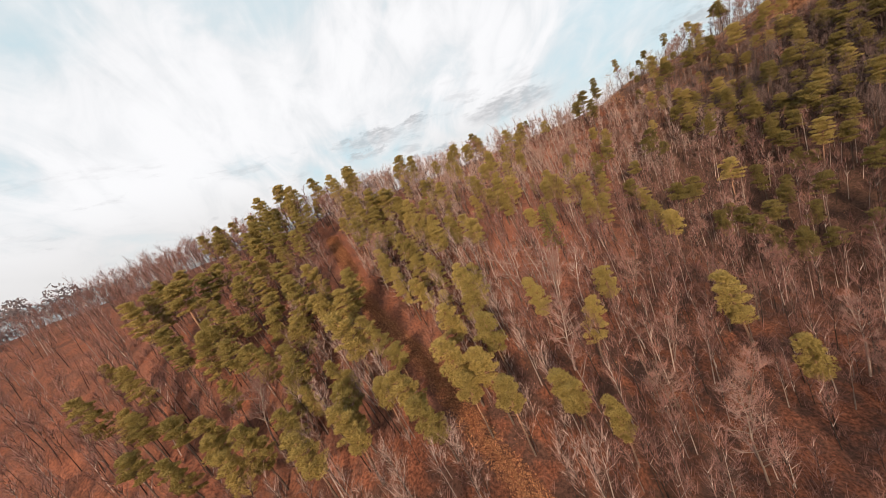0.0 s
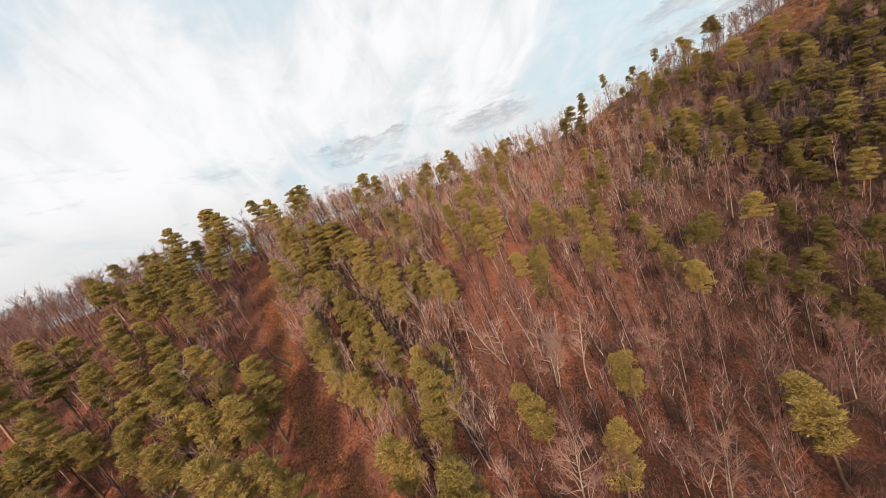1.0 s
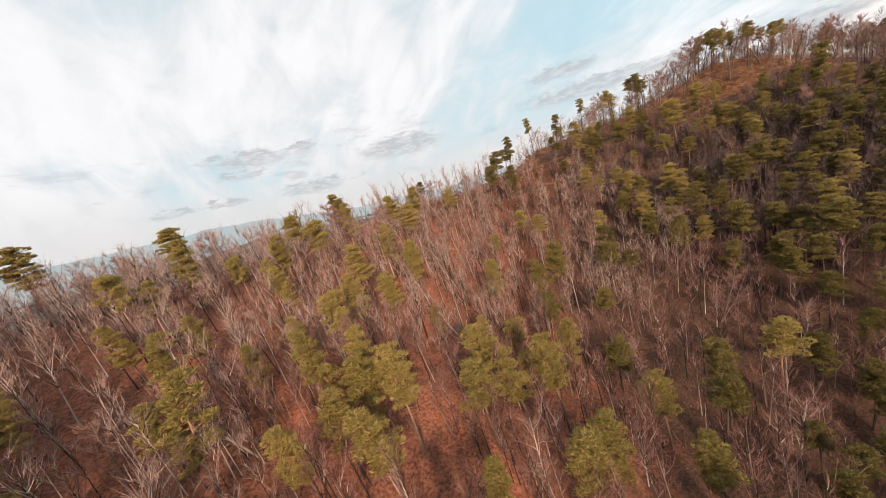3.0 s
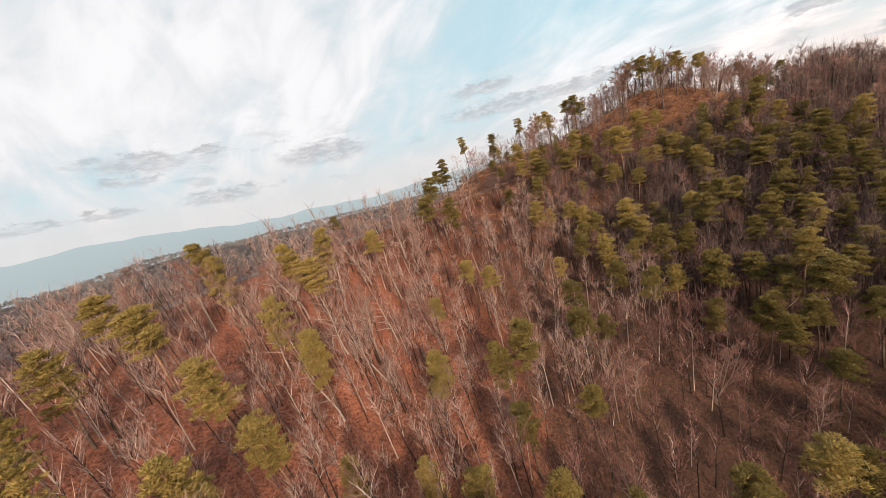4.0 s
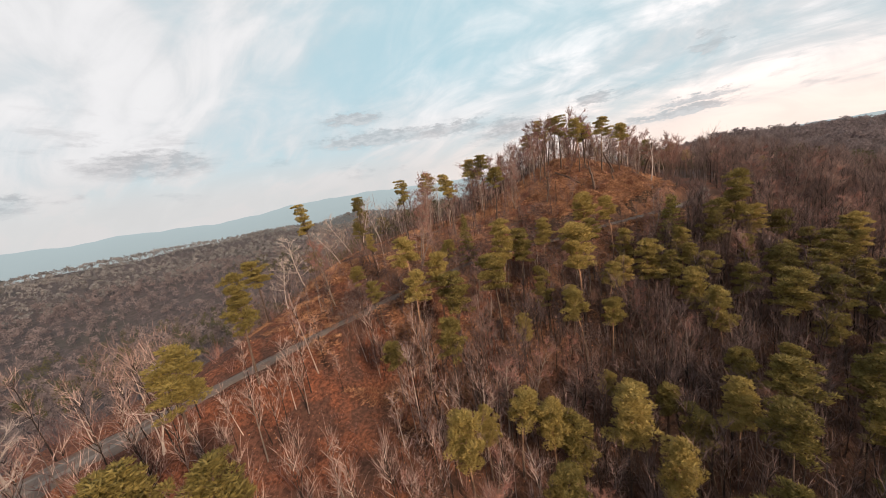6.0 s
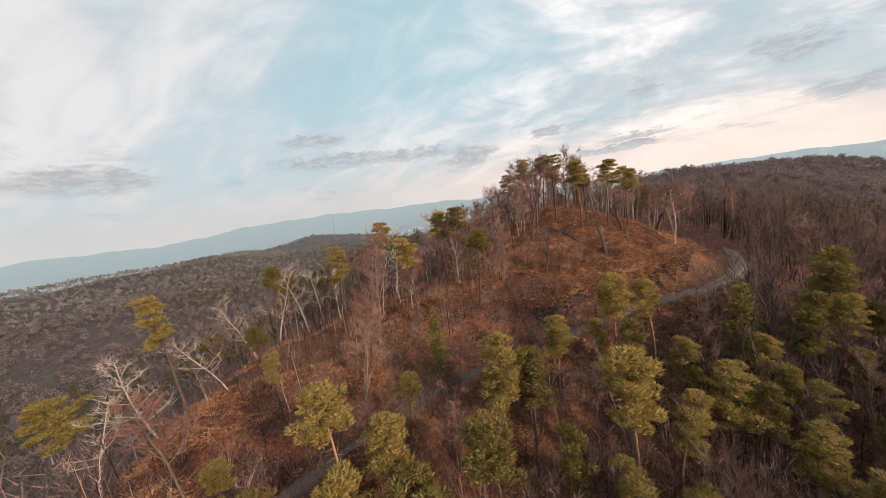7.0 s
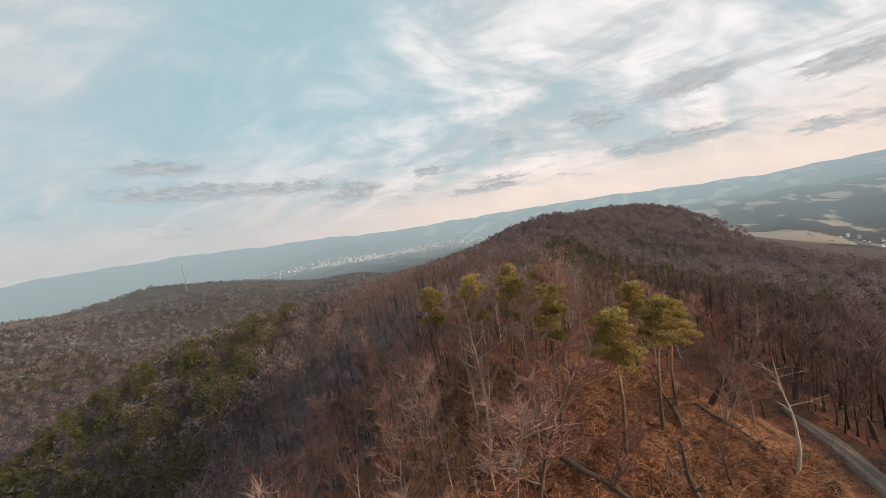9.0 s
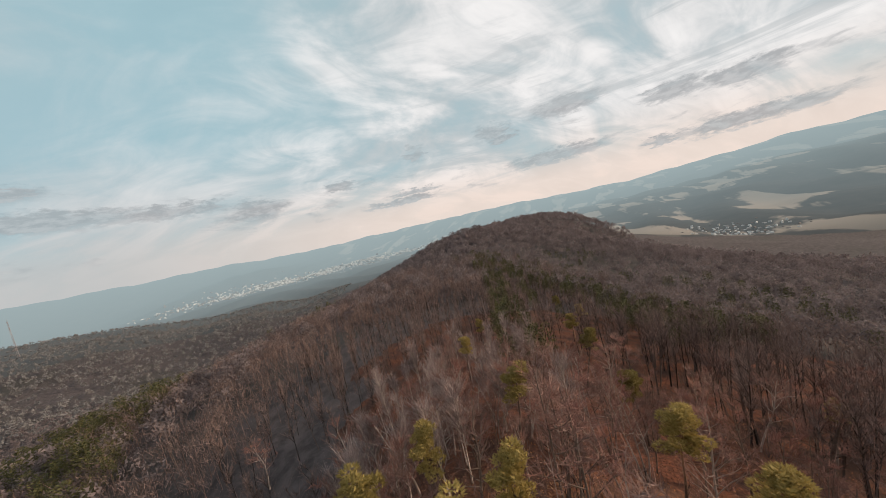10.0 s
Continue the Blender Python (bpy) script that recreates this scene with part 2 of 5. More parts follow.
def bleached_wood(n, p):
    x, y, z = n.split(p)
    mark = n.noise(n.vector(n.math("MULTIPLY", x, 2.5), n.math("MULTIPLY", y, 2.5), z), 1.5, 5, 0.65)
    return n.mix(mark, (0.16, 0.12, 0.10), (0.66, 0.56, 0.50)), mark


def rusty_brush(n, p):
    return n.mix(per_island(n), (0.10, 0.048, 0.034), (0.28, 0.15, 0.11)), None


def dead_grass(n, p):
    tuft = n.ramp(n.math("ADD", n.noise(p, 0.55, 5, 0.65), n.math("MULTIPLY", per_island(n), 0.25)), 0.42, 0.86)
    return n.mix(tuft, (0.16, 0.070, 0.045), (0.56, 0.315, 0.18)), None


# Woods greyed towards mauve, with the valley's haze mixed into their own colour.
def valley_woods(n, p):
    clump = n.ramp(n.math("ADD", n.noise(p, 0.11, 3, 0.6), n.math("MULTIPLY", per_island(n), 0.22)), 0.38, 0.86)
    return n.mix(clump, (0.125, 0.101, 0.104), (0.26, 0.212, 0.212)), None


def woods(n, p):
    return n.mix(per_island(n), (0.10, 0.066, 0.058), (0.27, 0.19, 0.17)), None


def pine_woods(n, p):
    return n.mix(per_island(n), (0.030, 0.036, 0.018), (0.115, 0.105, 0.04)), None


def rock(n, p):
    fine = n.noise(p, 2.4, 6, 0.65)
    return n.mix(fine, (0.035, 0.021, 0.015), (0.17, 0.105, 0.07)), fine


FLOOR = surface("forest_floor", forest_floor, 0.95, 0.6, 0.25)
PINE_BARK = surface("pine_bark", pine_bark, 0.85, 0.4, 0.03)
DARK_BARK = surface("dark_bark", lambda n, p: (n.mix(n.noise(p, 2.5, 5, 0.65), (0.030, 0.022, 0.019), (0.17, 0.115, 0.09)), n.noise(p, 5.0, 4)), 0.9, 0.4, 0.03)
GREY_BARK = surface("grey_bark", grey_bark, 0.85, 0.4, 0.02)
TWIG = surface("twig_bark", twig_bark, 0.8)
NEEDLES = surface("needles", needles, 0.6, thin=0.35)
SHADED_NEEDLES = surface("shaded_needles", shaded_needles, 0.6, thin=0.28)
STEMS = surface("stems", stems, 0.85)
DARK_STEMS = surface("dark_stems", lambda n, p: (n.mix(n.ramp(per_island(n), 0.3, 1.0), (0.022, 0.016, 0.014), (0.11, 0.083, 0.072)), None), 0.85)
SLOPE_TWIG = surface("slope_twigs", slope_twigs, 0.85)
GULLY_TWIG = surface("gully_twigs", gully_twigs, 0.85)
HOLLOW_TWIG = surface("hollow_twigs", hollow_twigs, 0.85)
SPRUCE = surface("spruce_needles", spruce_needles, 0.6, thin=0.3)
GRAVEL = surface("gravel", gravel, 0.85, 0.5, 0.03)
TRACK = surface("packed_gravel", packed_gravel, 0.85, 0.4, 0.03)
BLEACHED = surface("bleached_wood", bleached_wood, 0.8, 0.3, 0.02)
RUSTY = surface("rusty_brush", rusty_brush, 0.85)
DEAD_GRASS = surface("dead_grass", dead_grass, 0.8, thin=0.3)
WOODS = surface("bare_woods", woods, 0.9)
PALE_TWIG = surface("pale_twigs", lambda n, p: (n.mix(per_island(n), (0.17, 0.125, 0.115), (0.42, 0.335, 0.32)), None), 0.85)
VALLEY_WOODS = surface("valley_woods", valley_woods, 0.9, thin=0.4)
# bluer and greyer again: haze of the far hills sits in the base colour
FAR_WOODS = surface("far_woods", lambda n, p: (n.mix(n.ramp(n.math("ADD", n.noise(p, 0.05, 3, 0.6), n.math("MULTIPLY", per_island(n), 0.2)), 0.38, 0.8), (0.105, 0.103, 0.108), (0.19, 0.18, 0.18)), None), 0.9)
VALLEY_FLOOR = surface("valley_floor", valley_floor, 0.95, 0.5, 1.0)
PINE_WOODS = surface("pine_woods", pine_woods, 0.8)
SOIL = surface("raw_soil", lambda n, p: (n.mix(n.ramp(n.noise(p, 3.0, 6, 0.7), 0.35, 0.7), (0.020, 0.013, 0.010), (0.085, 0.052, 0.036)), n.noise(p, 2.0, 6, 0.7)), 0.95, 0.9, 0.25)
ROCK = surface("rock", rock, 0.9, 0.7, 0.1)

# ---------------------------------------------------------------- land
# Landform nodes: x, y, z along the crest, down the slope into the gully, along the road, its bank and the shoulders.
CREST = [(-140, 88, -4), (-60, 92, 0), (-20, 97, 1.5), (15, 113, 1.5), (40, 130, 6.5), (66, 129, 8.5), (84, 128.5, 13), (93, 127, 15.8),
         (104, 119, 17.2), (112.5, 111, 19), (122, 103, 23), (131, 103, 25.6), (140, 102.5, 25.2), (160, 99, 20), (200, 91, 15.5),
         (255, 76, 11), (330, 60, 12), (400, 44, 20), (445, 31, 26), (495, -35, 20), (535, -100, 12), (600, -190, -4), (680, -300, -40)]
FOOT = [(-60, 28, -30), (-27, 33, -27), (-8, 31, -28), (8, 29, -30), (22, 30, -33), (34, 30, -35), (58, 46, -32), (73, 55, -22)]
LOW = [(-46, 49, -13), (-34, 44, -17), (-22, 47, -16.5), (-13, 40, -22), (3, 43, -21.5), (12, 38, -25), (21, 43, -28), (33, 40, -30), (40, 57, -25), (47, 62, -23.5),
       (58, 56, -28.5), (73, 58, -20), (82, 66, -13), (93, 64, -8.5)]
MIDDLE = [(-21, 66, -7.5), (-2, 65, -11.5), (7, 60, -16), (14, 72, -12.5), (28, 73, -13.5), (34, 71, -17.5), (44, 70, -21.5), (56, 67, -23.5), (72, 74, -17), (79, 74, -14.5), (87, 78, -7),
          (94, 72, -5.5), (102, 77, 0.5), (105, 67, -1), (113, 69, 3)]
UPPER = [(3, 80, -6), (20, 88, -6.5), (34, 81, -16), (46, 83, -13.5), (59, 82, -14.5), (44, 95, -9), (55, 96, -8), (69, 97, -4.5), (80, 94, -6), (88, 82, -6.5), (89, 90, -5), (97, 91, 3),
         (107, 82, 5), (89, 99, 2), (80, 104, 1), (93, 101, 6), (82, 114, 5), (92, 108, 8.5), (30, 104, -3), (60, 110, 0.5)]
SOUTH = [(-60, -30, -40), (0, 5, -36), (40, 10, -36), (80, 30, -24), (120, 50, -2), (146, 71, 15), (164, 66, 13.5), (150, 40, 4), (200, 30, 0), (300, 0, -8)]
ROAD = [(-40, 132, -2), (-5, 131, 2), (20, 131, 4.5), (45, 127.3, 6.5), (60, 124, 7.4), (75, 119.5, 9), (88, 113.5, 11), (97, 108, 12.2), (103.5, 102.5, 12.4),
        (109, 97, 12.8), (112.7, 92.7, 13.3), (116.3, 87.5, 13.9), (120.3, 80.9, 14.7), (124.2, 78.3, 15.2), (129.5, 77.2, 15.5), (136, 77, 15.8), (150, 78.5, 16), (175, 77, 15)]
BANK = [(104, 108, 15), (108.7, 102.7, 15.4), (112.6, 98.4, 15.9), (116.2, 92.6, 16.5), (118.8, 89.3, 17.4), (122, 85.8, 18.4), (126.5, 83.6, 18.4), (133, 84, 18.7)]
KNOLL = [(114, 101.5, 18.1), (119.4, 94.4, 19.3), (125.6, 94.5, 22.1), (139, 91.5, 21.8), (104.3, 115, 16.4), (99.5, 120, 15.9), (111.5, 109.8, 18.8), (126.5, 90.5, 21), (126, 120, 15), (140, 118, 15.5)]
NORTH = [(95, 140, 8), (78, 137, 5), (95, 152, -3), (78, 150, -6), (110, 140, 8.5), (112, 155, -3), (130, 142, 5), (132, 162, -6), (40, 190, -26), (-60, 180, -35), (20, 165, -14), (100, 200, -36), (150, 235, -24), (162, 130, 11), (200, 160, 9), (260, 150, 8),
         (350, 140, 1), (210, 206, 3), (185, 222, -3), (235, 186, 4), (276, 163, 5), (228, 240, -18), (190, 258, -30), (150, 300, -62), (300, 260, -54), (450, 200, -52)]
# The wider country round (100, 100): azimuth (degrees to the left of +y), distance, height.
COUNTRY_NORTH = [(60, 320, -66), (30, 330, -68), (5, 330, -66), (-20, 340, -70), (40, 900, -32), (13, 880, -26), (-5, 850, -30), (-17, 850, -16), (-25, 850, -23), (-35, 650, -48), (-42, 1300, -32),
                 (-53, 1300, -64), (-62, 1250, -104), (-48, 700, -99), (-62, 700, -109), (0, 1500, -101), (-22, 1500, -101), (-48, 1900, -156), (-65, 1900, -166), (-80, 1200, -134), (-80, 1900, -166)]
COUNTRY_SOUTH = [(-96, 900, -70), (-110, 900, -60), (-125, 480, -45), (-140, 600, -105), (-150, 500, -85), (-165, 500, -75), (180, 400, -60), (150, 400, -60), (120, 400, -50),
                 (90, 300, -30), (-140, 1200, -160), (-150, 1000, -150), (-128, 1300, -150), (-115, 1500, -130)]


def along(line, step=6.0):
    """Points at even steps along a line of landform nodes."""
    out = []
    for a, b in zip(line, line[1:]):
        n = max(1, int(math.dist(a[:2], b[:2]) / step))
        out += [[a[k] + (b[k] - a[k]) * i / n for k in range(3)] for i in range(n)]
    return out + [list(line[-1])]


def around(rows):
    return [[100 - d * math.sin(radians(a)), 100 + d * math.cos(radians(a)), z] for a, d, z in rows]


class Land:
    """A smooth surface through the landform lines."""

    def __init__(self):
        rows = along(CREST, 14) + FOOT + LOW + MIDDLE + UPPER + SOUTH + along(ROAD, 9) + along(BANK, 7) + KNOLL + NORTH
        rows += around(COUNTRY_NORTH) + around(COUNTRY_SOUTH) + around([(a, 2600, -165) for a in range(-170, 190, 20)]) + around([(a, 5200, -180) for a in range(-170, 190, 30)])
        node = np.array(rows, float)
        self.xy = node[:, :2]
        gap = np.linalg.norm(self.xy[:, None] - self.xy[None], axis=2)
        self.soft = 5.0
        base = np.sqrt(gap**2 + self.soft**2)
        n = len(node)
        system = np.zeros((n + 1, n + 1))
        system[:n, :n], system[:n, n], system[n, :n] = base - 1.0 * np.eye(n), 1, 1
        self.weight = np.linalg.solve(system, np.r_[node[:, 2], 0])
        self.road = np.array(along(ROAD, 1.5))

    def height(self, x, y):
        p = np.stack([np.ravel(x), np.ravel(y)], 1).astype(float)
        z = np.empty(len(p))
        for i in range(0, len(p), 20000):
            gap = np.linalg.norm(p[i : i + 20000, None] - self.xy[None], axis=2)
            z[i : i + 20000] = np.sqrt(gap**2 + self.soft**2) @ self.weight[:-1] + self.weight[-1]
        # small hummocks, flattened where the road runs
        far = np.hypot(p[:, 0] - 100, p[:, 1] - 100)
        bump = 0.35 * np.sin(p[:, 0] * 0.31 + 1.3 * np.sin(p[:, 1] * 0.17)) * np.sin(p[:, 1] * 0.27 + 1.1 * np.sin(p[:, 0] * 0.13))
        bump += 0.16 * np.sin(p[:, 0] * 0.83 + 2 * np.sin(p[:, 1] * 0.41)) * np.sin(p[:, 1] * 0.77 + 1.7)
        bump += np.clip((far - 250) / 600, 0, 1) * 14 * np.sin(p[:, 0] * 0.011 + 2 * np.sin(p[:, 1] * 0.006)) * np.sin(p[:, 1] * 0.012 + 1.5 * np.sin(p[:, 0] * 0.005))
        near = (np.abs(p[:, 0] - 70) < 120) & (np.abs(p[:, 1] - 105) < 40)
        if near.any():
            gap = np.linalg.norm(p[near][:, None] - self.road[None, :, :2], axis=2)
            d, nearest = gap.min(1), gap.argmin(1)
            blend = np.clip((d - 1.9) / 2.0, 0, 1)
            blend = blend * blend * (3 - 2 * blend)
            z[near] = self.road[nearest, 2] * (1 - blend) + (z[near] + bump[near]) * blend
            bump[near] = 0
        return z + bump

    def at(self, x, y):
        return float(self.height([x], [y])[0])


LAND = Land()


def mesh_from(name, verts, faces, mat, smooth=False):
    me = bpy.data.meshes.new(name)
    me.from_pydata(verts, [], faces)
    me.materials.append(mat)
    if smooth:
        me.polygons.foreach_set("use_smooth", [True] * len(me.polygons))
    me.update()
    return me


def sheet(xs, ys, heights):
    """Vertices and quads of a grid."""
    nx, ny = len(xs), len(ys)
    gx, gy = np.meshgrid(xs, ys, indexing="ij")
    verts = np.stack([gx.ravel(), gy.ravel(), heights(gx, gy)], 1)
    i, j = np.meshgrid(np.arange(nx - 1), np.arange(ny - 1), indexing="ij")
    a = (i * ny + j).ravel()
    return verts, np.stack([a, a + ny, a + ny + 1, a + 1], 1)


def spaced(lo, hi, step, reach, growth=1.16):
    """Even lines from lo to hi, then ever wider ones out to reach on both sides."""
    inner, out, gap = list(np.arange(lo, hi + step / 2, step)), [], step
    d = 0.0
    while d < reach:
        gap *= growth
        d += gap
        out.append(d)
    return np.array([lo - d for d in reversed(out)] + inner + [hi + d for d in out])


RIDE = [(-24, 76), (-17.7, 59.5), (-15.1, 52.3), (-10.9, 44.9), (-6.8, 40.1), (-2.6, 31.9), (0.6, 26.1), (4, 18)]


def ride_gap(x, y):
    """Distance from the leaf-covered ride that runs up the slope."""
    best = np.full(len(x), 1e9)
    for a, b in zip(np.array(RIDE), np.array(RIDE[1:])):
        p = np.stack([x, y], 1) - a
        t = np.clip(p @ (b - a) / ((b - a) @ (b - a)), 0, 1)
        best = np.minimum(best, np.linalg.norm(p - t[:, None] * (b - a), axis=1))
    return best


def make_ground():
    verts, faces = sheet(spaced(-45, 190, 1.25, 4600), spaced(25, 165, 1.25, 4600), LAND.height)
    far = np.hypot(verts[:, 0] - 100, verts[:, 1] - 100)
    verts[:, 2] -= 14 * np.clip((far - 950) / 200, 0, 1)
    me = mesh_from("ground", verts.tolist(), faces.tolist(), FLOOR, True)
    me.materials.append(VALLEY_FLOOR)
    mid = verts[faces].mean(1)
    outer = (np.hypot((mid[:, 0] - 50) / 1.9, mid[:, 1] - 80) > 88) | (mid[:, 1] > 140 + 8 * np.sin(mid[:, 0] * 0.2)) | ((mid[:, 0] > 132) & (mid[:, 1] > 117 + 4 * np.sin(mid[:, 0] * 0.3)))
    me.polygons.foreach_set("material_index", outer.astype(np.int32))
    ob = new("ground", me)
    tagged(ob, "steep ridge ground covered in red-brown leaf litter and dry grass", "ground", kind="structure")


make_ground()


def make_road():
    line = np.array(along([p for p in ROAD if p[0] < 140], 0.6))
    for _ in range(30):
        line[1:-1] = (line[:-2] + 2 * line[1:-1] + line[2:]) / 4
    go = np.gradient(line[:, :2], axis=0)
    go /= np.linalg.norm(go, axis=1)[:, None]
    side = np.stack([-go[:, 1], go[:, 0]], 1)
    # worn wheel tracks lie a little deeper than the crown and the edges
    offsets, dips = np.array([-2.1, -1.6, -1.0, -0.5, 0, 0.5, 1.0, 1.6, 2.1]), np.array([-0.25, 0.03, -0.02, 0.05, 0.07, 0.05, -0.02, 0.03, -0.25])
    wide = np.interp(line[:, 0], [48, 56, 66, 85, 104, 112, 120, 128, 133, 136], [1.45, 1.05, 0.55, 0.34, 0.30, 0.42, 0.60, 0.56, 0.34, 0.04])[:, None]
    ragged = np.array([[noise.noise((i * 0.17, 0.0, 0.0)), noise.noise((i * 0.17, 9.0, 0.0))] for i in range(len(line))]) * 0.3
    verts = np.concatenate([np.c_[line[:, :2] + side * o * (wide + (np.abs(o) > 1.5) * ragged[:, [int(o > 0)]]), line[:, 2] + 0.10 + dip] for o, dip in zip(offsets, dips)])
    n = len(line)
    faces = [[k * n + i, k * n + i + 1, (k + 1) * n + i + 1, (k + 1) * n + i] for k in range(len(offsets) - 1) for i in range(n - 1)]
    me = mesh_from("road", verts.tolist(), faces, GRAVEL, True)
    me.materials.append(TRACK)
    for k in (1, 2, 5, 6):
        for i in range(n - 1):
            me.polygons[k * (n - 1) + i].material_index = int(k == 5 if 62 < line[i, 0] < 110 else k in (2, 5) and line[i, 0] < 133)
    ob = new("road", me)
    tagged(ob, "grey gravel forest road with pale wheel tracks curving round the knoll", "road", kind="structure")


make_road()


def make_scarp():
    """The raw earth cut under the turf along the inner side of the road."""
    line = np.array(along(BANK[1:7], 0.35))
    for _ in range(6):
        line[1:-1] = (line[:-2] + 2 * line[1:-1] + line[2:]) / 4
    go = np.gradient(line[:, :2], axis=0)
    go /= np.linalg.norm(go, axis=1)[:, None]
    side = np.stack([go[:, 1], -go[:, 0]], 1)
    d = LAND.road[:, None, :2] - line[None, :, :2]
    near = np.take_along_axis(d, np.linalg.norm(d, axis=2).argmin(0)[None, :, None], 0)[0]
    side *= np.sign((side * near).sum(1))[:, None]
    rows, m = [0.05, 0.2, 0.4, 0.65, 0.95, 1.3], len(line)
    verts = []
    for k, o in enumerate(rows):
        for i in range(m):
            rough = noise.noise((i * 0.31, k * 0.8, 2.0))
            taper = min(1.0, i / 5, (m - 1 - i) / 5)
            x, y = line[i, :2] + side[i] * (o + 0.28 * rough)
            verts.append((x, y, LAND.at(x, y) + (0.02 if k in (0, 5) else 0.16 + 0.22 * noise.noise((i * 0.5, k * 0.9, 7.0))) * taper - 0.05 * (k == 5)))
    faces = [(k * m + i, k * m + i + 1, (k + 1) * m + i + 1, (k + 1) * m + i) for k in range(len(rows) - 1) for i in range(m - 1)]
    tagged(new("bank_scarp", mesh_from("bank_scarp", verts, faces, SOIL)), "dark raw earth cut under overhanging turf beside the road", "bank", kind="structure")


make_scarp()


# ---------------------------------------------------------------- building blocks
def part(name, me, parent, label=""):
    ob = new(name, me)
    ob.parent = parent
    return tagged(ob, label)


def rods(segments):
    """Vertices and faces of tapered round rods: rows of start, end, two radii and the number of sides. A rod of no end radius runs to a point."""
    verts, faces = [], []
    for a, b, ra, rb, sides in segments:
        a, b = Vector(a), Vector(b)
        go = (b - a).normalized()
        u = go.orthogonal().normalized()
        v = go.cross(u)
        base = len(verts)
        ring = [u * math.cos(2 * math.pi * k / sides) + v * math.sin(2 * math.pi * k / sides) for k in range(sides)]
        verts += [tuple(a + r * ra) for r in ring]
        if rb > 0:
            verts += [tuple(b + r * rb) for r in ring]
            faces += [(base + k, base + (k + 1) % sides, base + sides + (k + 1) % sides, base + sides + k) for k in range(sides)]
        else:
            verts.append(tuple(b))
            faces += [(base + k, base + (k + 1) % sides, base + sides) for k in range(sides)]
    return verts, faces


def bent(rng, start, way, length, radius, end, pieces, sides, wander):
    """A crooked limb as rods; returns them and the points along it."""
    p, go, out, points = Vector(start), Vector(way).normalized(), [], [Vector(start)]
    for i in range(pieces):
        go = (go + Vector((rng.gauss(0, wander), rng.gauss(0, wander), rng.gauss(0, wander * 0.6)))).normalized()
        q = p + go * length / pieces
        ra, rb = radius + (end - radius) * i / pieces, radius + (end - radius) * (i + 1) / pieces
        out.append((p, q, ra, rb if i < pieces - 1 or end > 0.012 else 0, sides))
        p = q
        points.append(q)
    return out, points


def pick(points, f):
    """The point at a fraction of a limb."""
    f *= len(points) - 1
    i = min(int(f), len(points) - 2)
    return points[i].lerp(points[i + 1], f - i)


def tuft(rng, verts, faces, p, out, size, blades):
    """A spray of pointed needle sheaves."""
    for _ in range(blades):
        d = Vector((rng.gauss(0, 0.6) + out.x, rng.gauss(0, 0.6) + out.y, rng.gauss(0.35, 0.5))).normalized()
        side = d.orthogonal().normalized()
        side.rotate(Matrix.Rotation(rng.uniform(0, 6.28), 3, d))
        n, w, s = len(verts), size * rng.uniform(0.15, 0.24), size * rng.uniform(0.7, 1.3)
        verts += [tuple(p - side * w), tuple(p + side * w), tuple(p + d * s + side * w * 0.3)]
        faces.append((n, n + 1, n + 2))


def needle_pad(rng, verts, faces, c, wide, thick, count):
    """A cushion of needle sprays, domed above and flat below."""
    for _ in range(count):
        a, rise = rng.uniform(0, 6.28), rng.uniform(-0.35, 1.0)
        flat = math.sqrt(max(0.0, 1 - rise * rise))
        out = Vector((math.cos(a) * flat, math.sin(a) * flat, rise))
        depth = rng.uniform(0.72, 1.08)
        p = c + Vector((out.x * wide, out.y * wide, out.z * thick * (1.0 if rise > 0 else 0.5))) * depth
        d = (Vector((out.x, out.y, 0)) * 0.7 + Vector((rng.gauss(0, 0.45), rng.gauss(0, 0.45), rng.uniform(0.1, 0.7)))).normalized()
        side = d.cross(out + Vector((rng.gauss(0, 0.3), rng.gauss(0, 0.3), rng.gauss(0, 0.3))))
        if side.length < 0.05:
            continue
        side.normalize()
        n, w, s = len(verts), rng.uniform(0.035, 0.065), rng.uniform(0.18, 0.32)
        verts += [tuple(p - side * w), tuple(p + side * w), tuple(p + d * s)]
        faces.append((n, n + 1, n + 2))


